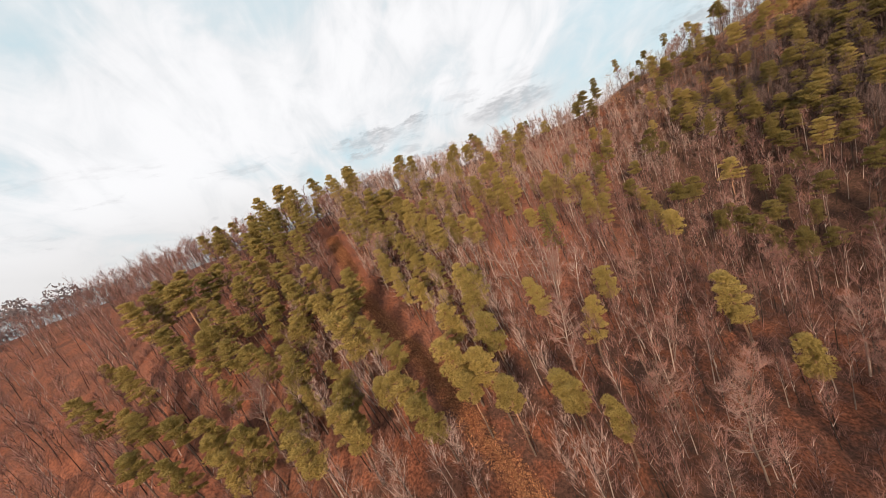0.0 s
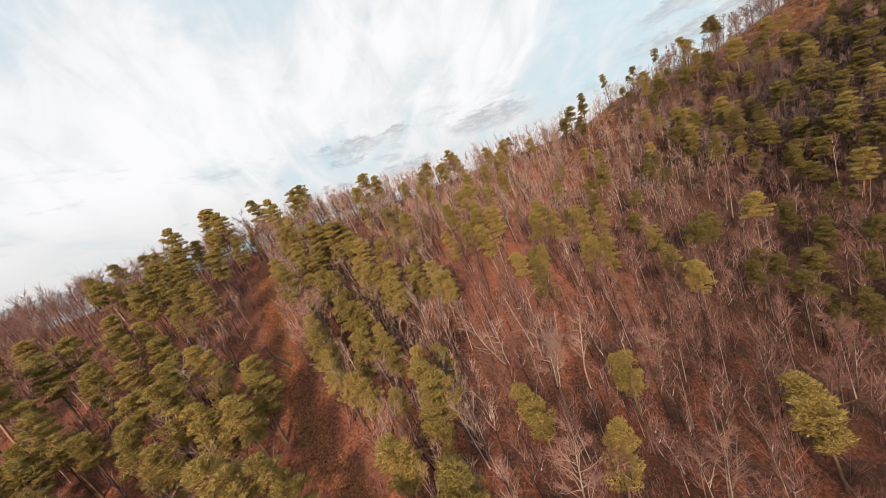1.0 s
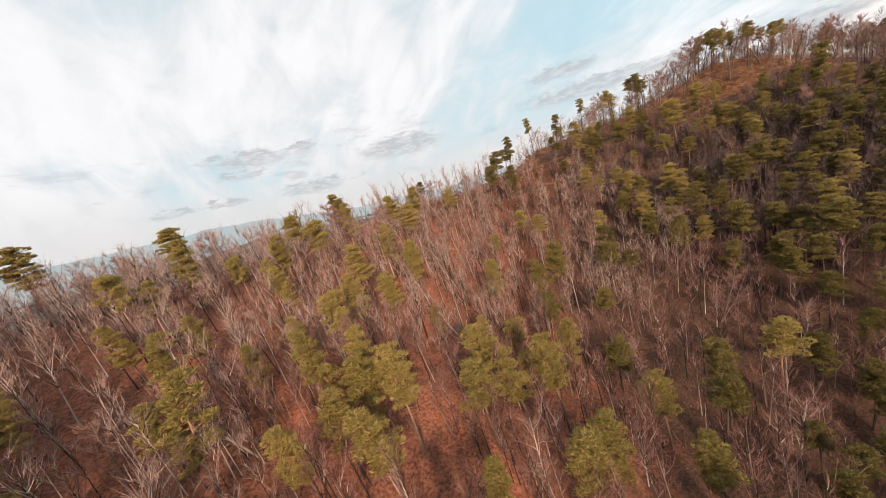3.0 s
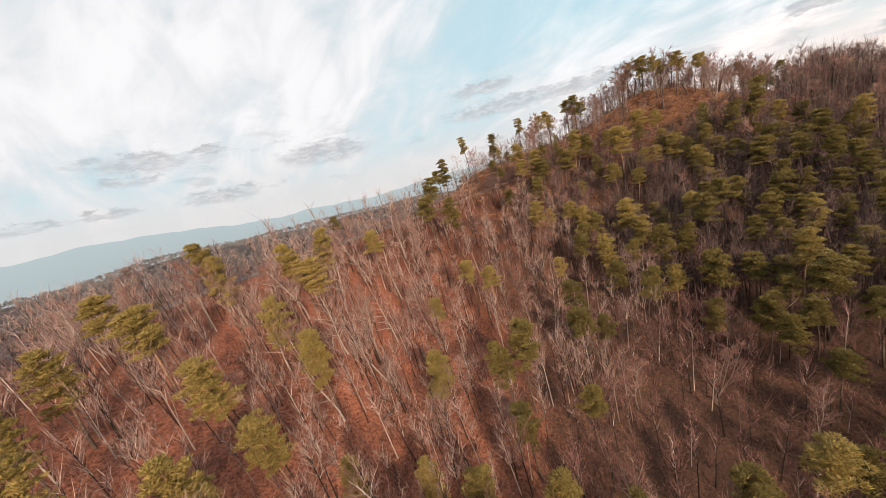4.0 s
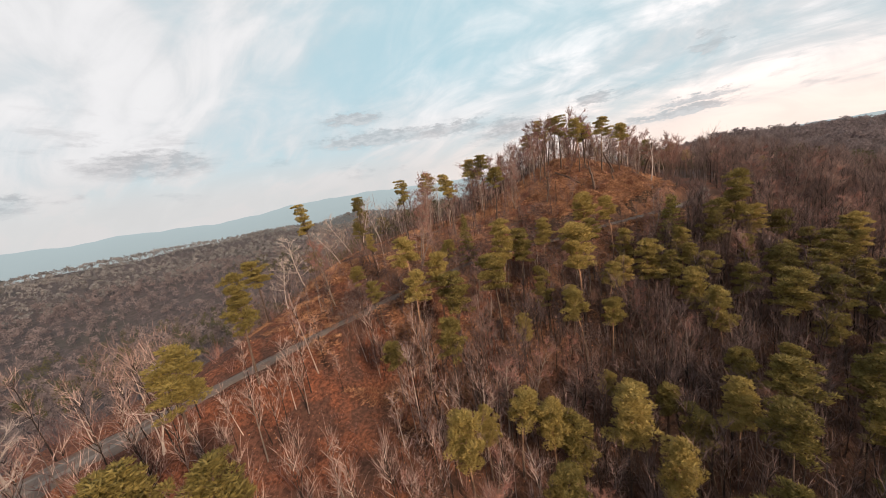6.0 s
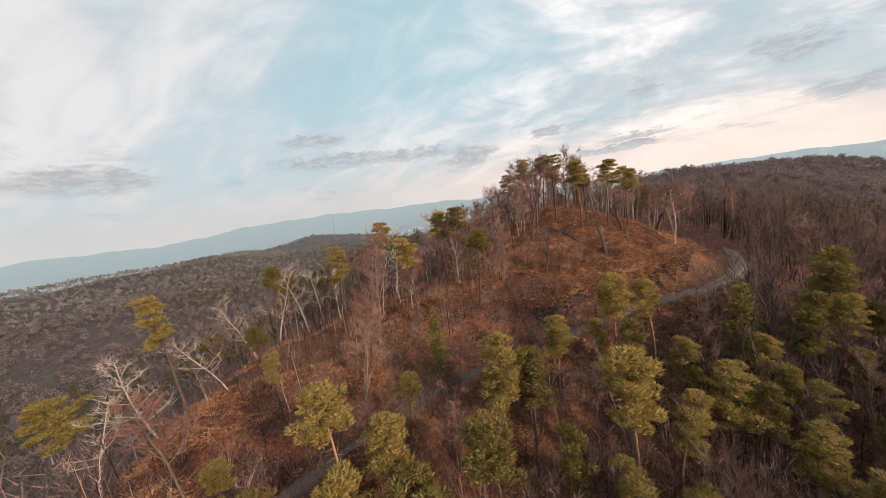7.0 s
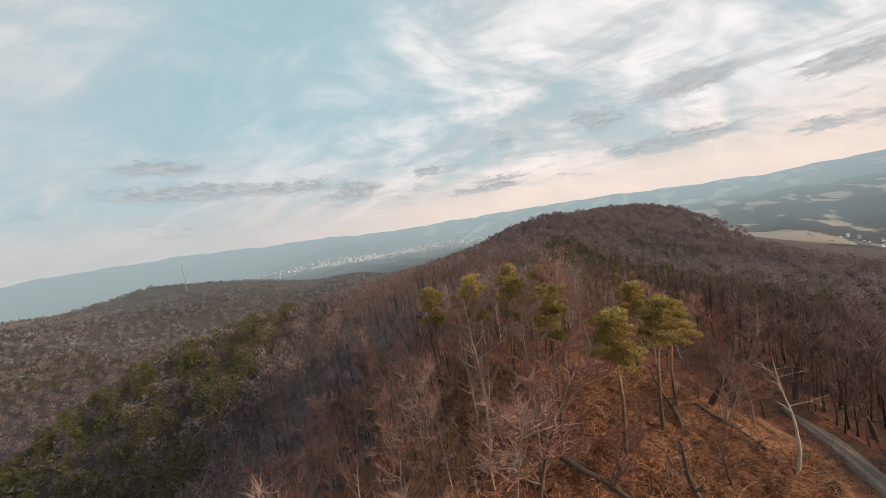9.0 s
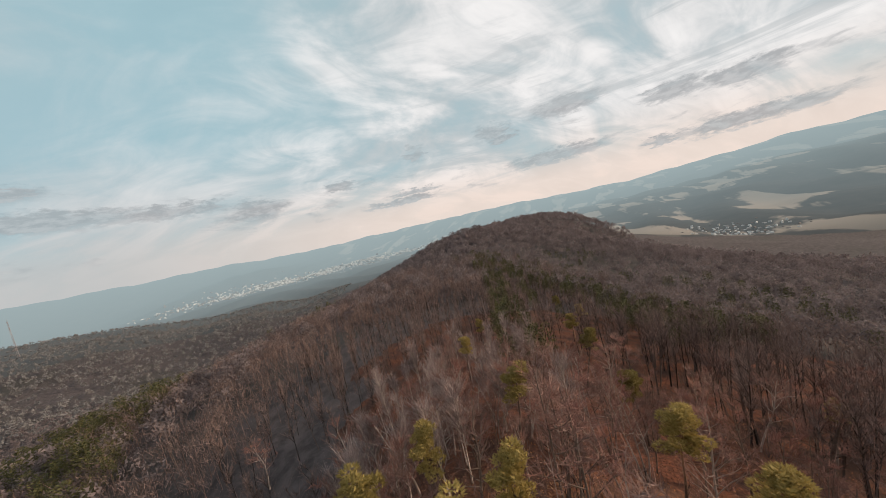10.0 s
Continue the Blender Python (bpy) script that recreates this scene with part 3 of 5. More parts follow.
def pine_meshes(seed, slim, dense, bottom, leaf=NEEDLES, bark=PINE_BARK):
    """A Scots pine ten metres high: a bare trunk, limbs, and layered pads of needles."""
    rng = random.Random(seed)
    h = 10.0
    trunk, axis = bent(rng, (0, 0, -0.7), (rng.gauss(0, 0.03), rng.gauss(0, 0.03), 1), h + 0.5, 0.15, 0.025, 9, 7, 0.04)
    verts, faces = [], []
    low = bottom
    for i in range(dense):
        f = (i + rng.random()) / dense
        z = low + (1 - low) * f**0.9
        reach = slim * (1 - f) ** 0.55 * min(1.0, 0.55 + 1.8 * f) * rng.uniform(0.45, 1.2) + 0.15
        a = i * 2.4 + rng.gauss(0, 0.45)
        start = pick(axis, 0.07 + 0.93 * z)
        way = Vector((math.cos(a), math.sin(a), rng.uniform(-0.05, 0.35) + 0.45 * f))
        limb, points = bent(rng, start, way, reach, 0.045 * (1.2 - f), 0.012, 3, 4, 0.16)
        trunk += limb
        for k in range(1 + int(1.1 * reach + rng.random())):
            c = pick(points, 1.0 - 0.28 * k + rng.uniform(-0.06, 0.0)) + Vector((rng.gauss(0, 0.16), rng.gauss(0, 0.16), rng.gauss(0.05, 0.07)))
            wide = rng.uniform(0.30, 0.56)
            needle_pad(rng, verts, faces, c, wide, wide * rng.uniform(0.42, 0.62), int(430 * wide * wide + 40))
    # dead limb stubs under the crown
    for _ in range(12):
        z, a = rng.uniform(0.28, low + 0.08), rng.uniform(0, 6.28)
        limb, _p = bent(rng, pick(axis, z), (math.cos(a), math.sin(a), rng.uniform(-0.2, 0.4)), rng.uniform(0.4, 1.5), 0.028, 0.0, 3, 3, 0.25)
        trunk += limb
    tv, tf = rods(trunk)
    return mesh_from("pine_trunk", tv, tf, bark, True), mesh_from("pine_crown", verts, faces, leaf)


def spruce_meshes(seed):
    """A young spruce ten metres high: drooping whorls in a cone."""
    rng = random.Random(seed)
    trunk, axis = bent(rng, (0, 0, -0.6), (0, 0, 1), 10.6, 0.14, 0.0, 8, 6, 0.008)
    verts, faces = [], []
    for i in range(70):
        f = (i + rng.random()) / 70
        reach = 2.1 * (1 - f) ** 0.9 + 0.2
        a = i * 2.4 + rng.gauss(0, 0.3)
        limb, points = bent(rng, pick(axis, 0.12 + 0.86 * f), (math.cos(a), math.sin(a), -0.15 + 0.5 * f), reach, 0.03, 0.0, 2, 3, 0.08)
        trunk += limb
        for _ in range(int(8 + 16 * reach)):
            p = pick(points, rng.uniform(0.15, 1)) + Vector((rng.gauss(0, 0.14), rng.gauss(0, 0.14), rng.gauss(-0.06, 0.07)))
            tuft(rng, verts, faces, p, Vector((math.cos(a), math.sin(a), -0.6)), 0.27, 3)
    tv, tf = rods(trunk)
    return mesh_from("spruce_trunk", tv, tf, GREY_BARK, True), mesh_from("spruce_crown", verts, faces, SPRUCE)


def bare_meshes(seed, limbs, start, lean, spread, twigs, forks=1, girth=1.0, bark=GREY_BARK, twig_mat=TWIG):
    """A leafless tree ten metres high: trunk and main limbs, and the fine branches."""
    rng = random.Random(seed)
    wood, fine, stems, slim = [], [], [], []
    for k in range(forks):
        a = rng.uniform(0, 6.28)
        tilt = lean if forks == 1 else lean + 0.16
        stem, axis = bent(rng, (0.12 * math.cos(a) * (forks > 1), 0.12 * math.sin(a) * (forks > 1), -0.7), (tilt * math.cos(a), tilt * math.sin(a), 1), 10.4 * rng.uniform(0.85, 1.0), (0.12 if forks == 1 else 0.09) * girth, 0.02, 9, 7, 0.06 if girth < 2 else 0.11)
        wood += stem
        stems.append(axis)
    for i in range(limbs):
        axis = stems[i % forks]
        f = start + (0.96 - start) * (i + rng.random()) / limbs
        a = i * 2.4 + rng.gauss(0, 0.5)
        way = Vector((math.cos(a) * spread, math.sin(a) * spread, rng.uniform(0.55, 1.1)))
        length = 10 * rng.uniform(0.20, 0.36) * (1.15 - 0.75 * f)
        limb, points = bent(rng, pick(axis, f), way, length, 0.06 * (1.2 - f) * (0.5 + 0.5 * girth), 0.013, 4, 5, 0.17 if girth < 2 else 0.3)
        wood += limb
        for j in range(twigs):
            g = rng.uniform(0.25, 1.0)
            turn = Vector((rng.gauss(0, 0.75), rng.gauss(0, 0.75), rng.gauss(0.35, 0.4)))
            side, along_side = bent(rng, pick(points, g), way.normalized() + turn, length * rng.uniform(0.3, 0.6), 0.02, 0.0, 2, 3, 0.18)
            fine += side
            for _ in range(8):
                turn = Vector((rng.gauss(0, 0.8), rng.gauss(0, 0.8), rng.gauss(0.45, 0.4)))
                p = pick(along_side, rng.uniform(0.2, 0.95))
                tip = (way.normalized() * 0.6 + turn).normalized() * rng.uniform(0.45, 1.15)
                across = tip.orthogonal().normalized() * 0.015
                slim += [tuple(p - across), tuple(p + across), tuple(p + tip)]
    wv, wf = rods(wood)
    fv, ff = rods(fine)
    ff += [(len(fv) + k, len(fv) + k + 1, len(fv) + k + 2) for k in range(0, len(slim), 3)]
    fv += slim
    return mesh_from("bare_trunk", wv, wf, bark, True), mesh_from("bare_branches", fv, ff, twig_mat)


def tree_master(name, trunk, crown, crown_name):
    ob = new(name)
    part("trunk", trunk, ob)
    tagged(part(crown_name, crown, ob), kind="stuff")
    return ob


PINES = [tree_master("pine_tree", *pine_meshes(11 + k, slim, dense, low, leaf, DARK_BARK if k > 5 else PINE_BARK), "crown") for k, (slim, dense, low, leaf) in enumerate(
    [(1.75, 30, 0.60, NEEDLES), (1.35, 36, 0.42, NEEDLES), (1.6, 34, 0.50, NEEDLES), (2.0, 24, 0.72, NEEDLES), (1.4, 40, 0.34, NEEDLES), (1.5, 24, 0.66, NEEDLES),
     (1.15, 17, 0.70, NEEDLES), (1.35, 18, 0.60, NEEDLES), (1.7, 30, 0.58, SHADED_NEEDLES), (1.4, 34, 0.46, SHADED_NEEDLES), (1.9, 24, 0.68, SHADED_NEEDLES), (1.2, 18, 0.68, SHADED_NEEDLES)])]
SPRUCES = [tree_master("spruce_tree", *spruce_meshes(51), "crown")]
BARES = [tree_master("bare_tree", *bare_meshes(71 + k, *shape), "branch_work") for k, shape in enumerate(
    [(16, 0.35, 0.04, 0.75, 6), (19, 0.28, 0.06, 0.9, 6), (13, 0.45, 0.10, 0.7, 7), (20, 0.22, 0.03, 1.0, 5), (17, 0.4, 0.05, 0.6, 6, 2), (15, 0.5, 0.12, 0.85, 6), (19, 0.3, 0.08, 0.8, 6, 3)])]
SNAGS = [tree_master("dead_tree", *bare_meshes(191 + k, *shape, bark=BLEACHED, twig_mat=BLEACHED), "branch_work") for k, shape in enumerate([(10, 0.35, 0.18, 1.1, 3), (7, 0.5, 0.02, 1.2, 1), (13, 0.3, 0.26, 1.2, 4)])]


OAKS = [tree_master("bare_tree", *bare_meshes(231 + k, *shape, bark=DARK_BARK, twig_mat=DARK_BARK), "branch_work") for k, shape in enumerate([(12, 0.30, 0.05, 1.2, 3, 1, 3.2), (9, 0.35, 0.10, 1.3, 2, 1, 2.8), (14, 0.28, 0.04, 1.1, 4, 1, 2.4)])]
PALES = [tree_master("bare_tree", *bare_meshes(141 + k, *shape, bark=BLEACHED), "branch_work") for k, shape in enumerate([(15, 0.3, 0.1, 1.0, 5), (17, 0.25, 0.14, 1.1, 5, 2), (14, 0.4, 0.06, 0.9, 5)])]


def slope_lean(x):
    """How far the trees of the western slope lean downhill."""
    return np.interp(x, [-50, 30, 60, 90], [0.14, 0.12, 0.06, 0.0])


def stand(master, rng, x, y, height, label, category, group, lean=0.02, sink=0.0, tilt=(0, 0)):
    """Set a copy of a tree on the ground."""
    s = height / 10
    tilt = (tilt[0] - slope_lean(x), tilt[1])
    x += slope_lean(x) * height * 0.75
    m = Matrix.Translation((x, y, LAND.at(x, y) - sink)) @ Euler((-tilt[1] + rng.gauss(0, lean), tilt[0] + rng.gauss(0, lean), 0)).to_matrix().to_4x4() @ Euler((0, 0, rng.uniform(0, 6.28))).to_matrix().to_4x4()
    wide = s * rng.uniform(0.88, 1.14)
    return tagged(copy_thing(master, m @ Matrix.Diagonal((wide, wide, s, 1))), label, category, group)


def drop_masters():
    """The first of each kind were only patterns."""
    for ob in PINES + SPRUCES + BARES + SNAGS + PALES + OAKS:
        for o in list(ob.children_recursive) + [ob]:
            bpy.data.objects.remove(o, do_unlink=True)


# ---------------------------------------------------------------- pines: x, y, height
SLOPE_WEST = [(-46.4, 49.1, 11.6), (-39.7, 48.3, 12.1), (-37.5, 91.6, 12.9), (-36.8, 77.9, 13.5), (-35.6, 42.2, 10.0), (-33.4, 46.4, 10.5), (-31.4, 84.0, 12.5), (-29.9, 98.1, 11.9),
    (-29.4, 52.3, 8.4), (-26.8, 32.6, 10.4), (-23.4, 46.3, 11.0), (-23.0, 36.4, 9.9), (-21.2, 106.8, 12.5), (-20.8, 50.1, 10.2), (-20.5, 82.0, 13.4), (-16.7, 86.8, 13.1),
    (-16.5, 71.5, 10.9), (-15.2, 30.0, 10.7), (-15.1, 38.9, 12.4), (-14.3, 59.4, 10.7), (-12.9, 67.1, 10.8), (-12.6, 72.1, 10.9), (-11.6, 39.9, 10.1), (-9.7, 70.8, 10.8),
    (-8.4, 32.4, 10.0), (-6.6, 30.1, 10.1), (-6.4, 53.5, 10.7), (-6.4, 58.3, 11.0), (-4.8, 107.8, 11.0), (-4.0, 64.7, 10.8), (-3.0, 58.8, 10.8), (-2.3, 34.3, 10.9)]
SLOPE_WEST_2 = [(-2.1, 31.3, 8.8), (-2.0, 44.2, 6.5), (-1.9, 65.1, 9.7), (-1.2, 98.0, 11.2), (-0.1, 58.6, 10.7), (0.4, 31.7, 10.4), (1.5, 28.8, 9.9)]
SLOPE_EAST = [(2.2, 35.3, 10.6), (2.8, 42.7, 10.9), (3.3, 71.9, 10.8), (5.4, 55.7, 10.6), (7.0, 60.3, 10.5), (7.7, 29.1, 9.5), (9.6, 39.3, 9.9), (10.8, 25.9, 8.3),
    (13.1, 105.5, 11.0), (13.3, 71.2, 9.1), (13.4, 76.2, 10.6), (14.0, 36.1, 9.2), (15.2, 71.7, 10.8), (15.8, 74.6, 10.8), (16.4, 100.4, 11.4), (18.6, 71.0, 11.1),
    (20.8, 91.4, 11.0), (21.0, 43.5, 10.0), (22.0, 117.0, 10.9), (23.2, 86.4, 9.6), (23.3, 112.3, 10.8), (27.5, 72.8, 10.3), (27.7, 83.7, 6.5), (27.8, 99.0, 10.8),
    (28.9, 93.6, 10.9), (29.3, 76.7, 6.5), (29.8, 70.1, 11.4), (32.7, 109.9, 10.9), (32.9, 35.5, 12.0), (32.9, 61.8, 10.0), (33.4, 81.6, 7.3), (33.5, 73.9, 6.5)]
SLOPE_EAST_2 = [(33.6, 69.1, 11.4), (33.6, 105.5, 10.8), (34.1, 29.0, 9.9), (35.6, 78.0, 8.4), (37.2, 111.4, 10.9), (39.8, 53.6, 10.4)]
GULLY_PINES = [(40.3, 58.4, 9.3), (42.6, 78.6, 9.0), (42.7, 120.0, 7.6), (43.7, 70.5, 9.4), (44.2, 108.2, 10.7), (44.9, 94.7, 8.5), (45.0, 83.3, 9.6), (47.1, 62.0, 10.5),
    (47.4, 82.9, 11.7), (53.3, 97.2, 9.4), (57.6, 111.2, 10.9), (58.0, 53.4, 8.7), (58.6, 82.4, 9.7), (59.1, 62.2, 12.3), (60.7, 108.9, 10.9), (61.8, 115.8, 10.7),
    (62.1, 85.9, 9.5), (68.3, 118.7, 10.9), (72.3, 73.7, 8.7), (73.3, 58.1, 10.2)]
HEAD_PINES = [(77.0, 108.4, 7.0), (77.1, 73.4, 12.5), (78.9, 96.7, 9.4), (79.4, 74.4, 9.1), (79.6, 63.9, 11.1), (79.9, 93.9, 9.5), (80.4, 81.4, 11.3), (80.7, 103.8, 9.9),
    (82.7, 109.2, 10.7), (83.7, 88.4, 11.9), (84.3, 66.7, 9.9), (84.7, 104.9, 11.0), (85.4, 111.2, 10.4), (86.3, 107.9, 10.4), (86.5, 77.2, 11.2), (88.0, 88.5, 7.8),
    (88.4, 79.9, 9.9), (88.7, 90.8, 6.5), (88.8, 98.5, 6.5), (89.3, 101.8, 10.8)]
HOLLOW_PINES = [(90.7, 66.3, 10.4), (92.2, 92.7, 10.4), (93.3, 102.3, 11.6), (94.0, 70.7, 10.3), (94.2, 74.1, 9.3), (94.2, 90.2, 7.7), (94.4, 94.3, 7.0), (94.6, 100.3, 10.5),
    (96.2, 93.2, 13.4), (96.3, 60.2, 10.4), (97.4, 90.3, 8.8), (100.1, 89.1, 7.7), (102.2, 76.9, 9.0), (104.1, 79.7, 8.3), (104.3, 65.9, 10.4), (104.3, 95.2, 6.5),
    (104.9, 81.9, 8.2), (106.1, 93.9, 9.8), (106.9, 61.5, 10.4), (107.1, 82.2, 8.3), (107.3, 90.6, 9.7), (109.2, 79.5, 11.0), (111.5, 77.4, 13.5), (113.3, 68.6, 8.2)]
CREST_PINES = [(80.7, 116.1, 6.5), (81.4, 113.4, 6.5), (85.5, 129.0, 11.1), (87.5, 119.0, 6.5), (89.3, 121.7, 6.5), (90.3, 109.0, 6.5), (95.6, 129.2, 9.4),
    (97.6, 120.3, 9.9), (101.7, 113.6, 10.0), (102.9, 138.2, 11.9), (105.3, 116.3, 7.3), (107.2, 108.3, 9.4), (97.5, 147.0, 12.5), (109.9, 113.3, 9.8),
    (110.4, 111.5, 9.9), (114.7, 140.2, 11.2), (115.3, 113.9, 7.1), (115.5, 127.9, 13.1), (80.0, 137.0, 11.0), (123.8, 96.9, 10.0), (125.2, 100.5, 10.0), (125.6, 96.0, 8.7),
    (126.0, 93.2, 9.9), (126.7, 103.3, 9.7), (129.4, 90.3, 8.8), (129.9, 106.1, 9.9), (131.1, 102.9, 8.9), (135.5, 90.4, 8.9), (136.0, 109.9, 10.7)]
CREST_PINES_2 = [(136.9, 106.1, 8.8), (141.6, 67.1, 6.5), (143.2, 98.5, 8.6), (145.9, 84.5, 8.8), (160.5, 82.0, 9.0), (164.8, 98.2, 8.9), (187.1, 85.6, 6.5), (180.2, 69.1, 7.5), (172, 76, 8), (196, 66, 7.5), (178, 92, 7)]

PINE_LABELS = {"slope": "Scots pine with olive-green crown on the leaf-strewn slope", "gully": "slender Scots pine rising from the wooded gully",
               "hollow": "Scots pine in the dense shaded hollow, its crown toned for shade", "crest": "Scots pine with bare orange trunk on the ridge crest"}
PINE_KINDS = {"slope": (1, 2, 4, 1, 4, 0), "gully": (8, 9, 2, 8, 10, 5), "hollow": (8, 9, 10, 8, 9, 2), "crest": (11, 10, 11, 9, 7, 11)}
TAKEN = []
OPEN_RIDGE = [(74, 126), (84, 122.5), (93, 119), (104, 112), (112, 104), (120, 99)]


def open_gap(x, y):
    """Distance from the line of the open, grassy ridge."""
    best = np.full(len(x), 1e9)
    for a, b in zip(np.array(OPEN_RIDGE), np.array(OPEN_RIDGE[1:])):
        p = np.stack([x, y], 1) - a
        t = np.clip(p @ (b - a) / ((b - a) @ (b - a)), 0, 1)
        best = np.minimum(best, np.linalg.norm(p - t[:, None] * (b - a), axis=1))
    return best


def clear(x, y, gap):
    return all((x - a) ** 2 + (y - b) ** 2 > (gap + r) ** 2 * 0.5 for a, b, r in TAKEN)


def off_road(x, y, gap):
    d = LAND.road[:, :2] - (x, y)
    return (d * d).sum(1).min() > gap * gap


def in_clearing(x, y):
    return ride_gap(np.array([x]), np.array([y]))[0] < 3.1


def plant_pines():
    rng = random.Random(5)
    for rows, where in ((SLOPE_WEST + SLOPE_WEST_2 + SLOPE_EAST + SLOPE_EAST_2, "slope"), (GULLY_PINES, "gully"), (HEAD_PINES + HOLLOW_PINES, "hollow"), (CREST_PINES + CREST_PINES_2, "crest")):
        for x, y, h in rows:
            kinds = (0, 2, 5, 8) if where == "hollow" and y > 82 else (6, 7, 11, 6, 5, 11) if where == "crest" and x > 100 else PINE_KINDS[where]
            stand(PINES[rng.choice(kinds)], rng, x, y, h, PINE_LABELS[where], "pine tree", "pines on the ridge", 0.03)
            TAKEN.append((x, y, 1.5))
    for lo, hi, n, where in (((-52, 34), (4, 92), 50, "slope"), ((-34, 30), (4, 62), 30, "slope"), ((4, 60), (40, 104), 16, "slope"), ((40, 58), (75, 104), 8, "gully"), ((84, 58), (118, 76), 24, "hollow"), ((72, 76), (104, 100), 22, "hollow")):
        count = 0
        while count < n:
            x, y = rng.uniform(lo[0], hi[0]), rng.uniform(lo[1], hi[1])
            if not clear(x, y, 2.2) or in_clearing(x, y) or not off_road(x, y, 3):
                continue
            stand(PINES[rng.choice(PINE_KINDS[where])], rng, x, y, rng.uniform(7.5, 10.5), PINE_LABELS[where], "pine tree", "pines on the ridge", 0.03)
            TAKEN.append((x, y, 1.5))
            count += 1


def place(master, x, y, height, rng):
    """Two triangle soups, trunk and crown, of a tree set down at a place."""
    s, turn = height / 10, rng.uniform(0, 6.28)
    c, k = math.cos(turn), math.sin(turn)
    out = []
    for child in sorted(master.children, key=lambda o: not o.name.startswith("trunk")):
        me = child.data
        me.calc_loop_triangles()
        v, f = np.empty(len(me.vertices) * 3), np.empty(len(me.loop_triangles) * 3, np.int32)
        me.vertices.foreach_get("co", v)
        me.loop_triangles.foreach_get("vertices", f)
        v = v.reshape(-1, 3) * s
        lean = -slope_lean(x)
        out.append((np.stack([v[:, 0] * c - v[:, 1] * k + lean * v[:, 2] + x, v[:, 0] * k + v[:, 1] * c + y, v[:, 2] + LAND.at(x, y)], 1), f.reshape(-1, 3)))
    return out


def pine_stand(name, seed, lo, hi, n, kinds, label, tall, leaf=SHADED_NEEDLES, bark=DARK_BARK):
    """The pines deep in the wood, which nobody could count."""
    rng = random.Random(seed)
    trunks, crowns = [], []
    tries = 0
    while len(trunks) < n and tries < 4000:
        tries += 1
        x, y = rng.uniform(lo[0], hi[0]), rng.uniform(lo[1], hi[1])
        if clear(x, y, 1.7) and off_road(x, y, 3) and not in_clearing(x, y):
            t, c = place(PINES[rng.choice(kinds)], x, y, rng.uniform(*tall), rng)
            trunks.append(t)
            crowns.append(c)
            TAKEN.append((x, y, 1.3))
    verts, faces, base = [], [], 0
    for v, f in trunks + crowns:
        verts.append(v)
        faces.append(f + base)
        base += len(v)
    me = mesh_from(name, np.concatenate(verts).tolist(), np.concatenate(faces).tolist(), bark)
    me.materials.append(leaf)
    count = sum(len(f) for _, f in trunks)
    me.polygons.foreach_set("material_index", (np.arange(len(me.polygons)) >= count).astype(np.int32))
    tagged(new(name, me), label, "pine wood", kind="stuff")


plant_pines()
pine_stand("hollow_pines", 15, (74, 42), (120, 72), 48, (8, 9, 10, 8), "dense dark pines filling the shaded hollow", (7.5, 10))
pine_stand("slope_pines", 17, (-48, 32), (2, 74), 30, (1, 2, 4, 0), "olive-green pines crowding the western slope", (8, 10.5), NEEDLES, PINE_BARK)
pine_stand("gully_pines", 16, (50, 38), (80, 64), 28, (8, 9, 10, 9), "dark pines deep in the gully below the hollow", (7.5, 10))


# ---------------------------------------------------------------- leafless trees
# Dead and pale trees that stand out along the crest and on the knoll: x, y, height.
CREST_SNAGS = [(93.1, 129.6, 8.5, 0.25, 2), (96.6, 131, 10, 0.18, 0), (98.7, 127.6, 9.5, 0.10, 2), (104, 131, 9.5, 0.22, 0), (91.5, 137, 5.5, 0.3, 2), (88.1, 127, 7, 0.12, 0), (101.5, 125, 7.5, 0.05, 0), (84, 131, 9, 0.15, 2),
               (79, 129, 8, 0.1, 0), (108.8, 124.3, 9.5, 0.03, 0), (112.5, 124, 10.5, 0.03, 2), (60.5, 119.5, 9, 0.0, 0), (53.4, 121, 11, 0.05, 0), (50.1, 122.8, 5.5, 0.0, 1), (107, 119.5, 6, 0.05, 1), (104.5, 117.5, 4.5, 0.1, 1)]
CREST_BARES = [(106, 122, 11), (104, 115.6, 8), (109.7, 111.6, 9), (112.7, 111.2, 10), (114.8, 116.5, 11), (117.5, 117, 10), (107.6, 126, 9), (111.9, 106.5, 8.5), (120.5, 109, 9.5), (123.6, 105.8, 11),
               (126.7, 106.5, 10), (121.2, 103, 12), (117, 113, 9.5), (128.5, 109, 9), (124.5, 110.5, 9), (131, 108.5, 10), (119.4, 103.3, 11.5)]
PALE_BARES = [(29, 93, 10.5), (33, 101, 11.5), (36, 108, 11), (40, 100, 10), (42.5, 111, 11), (38.5, 116, 9.5), (47, 115, 10), (31, 109, 11), (45, 106, 10.5), (26, 101, 11), (51, 113, 10.5), (35.5, 95.5, 9.5), (-2, 62, 9), (-9, 50, 9.5), (10, 52, 9), (18, 48, 9.5)]
RIDGE_PALES = [(152.5, 113.5, 10.5), (146.2, 107.9, 9.5), (150, 110.5, 9.5), (144.4, 93.6, 9), (148.8, 104.5, 8.5), (151.5, 98.5, 8.5), (154.5, 105.5, 9), (147.2, 96.3, 8), (146.5, 89.5, 9.5), (156.5, 99.5, 8)]
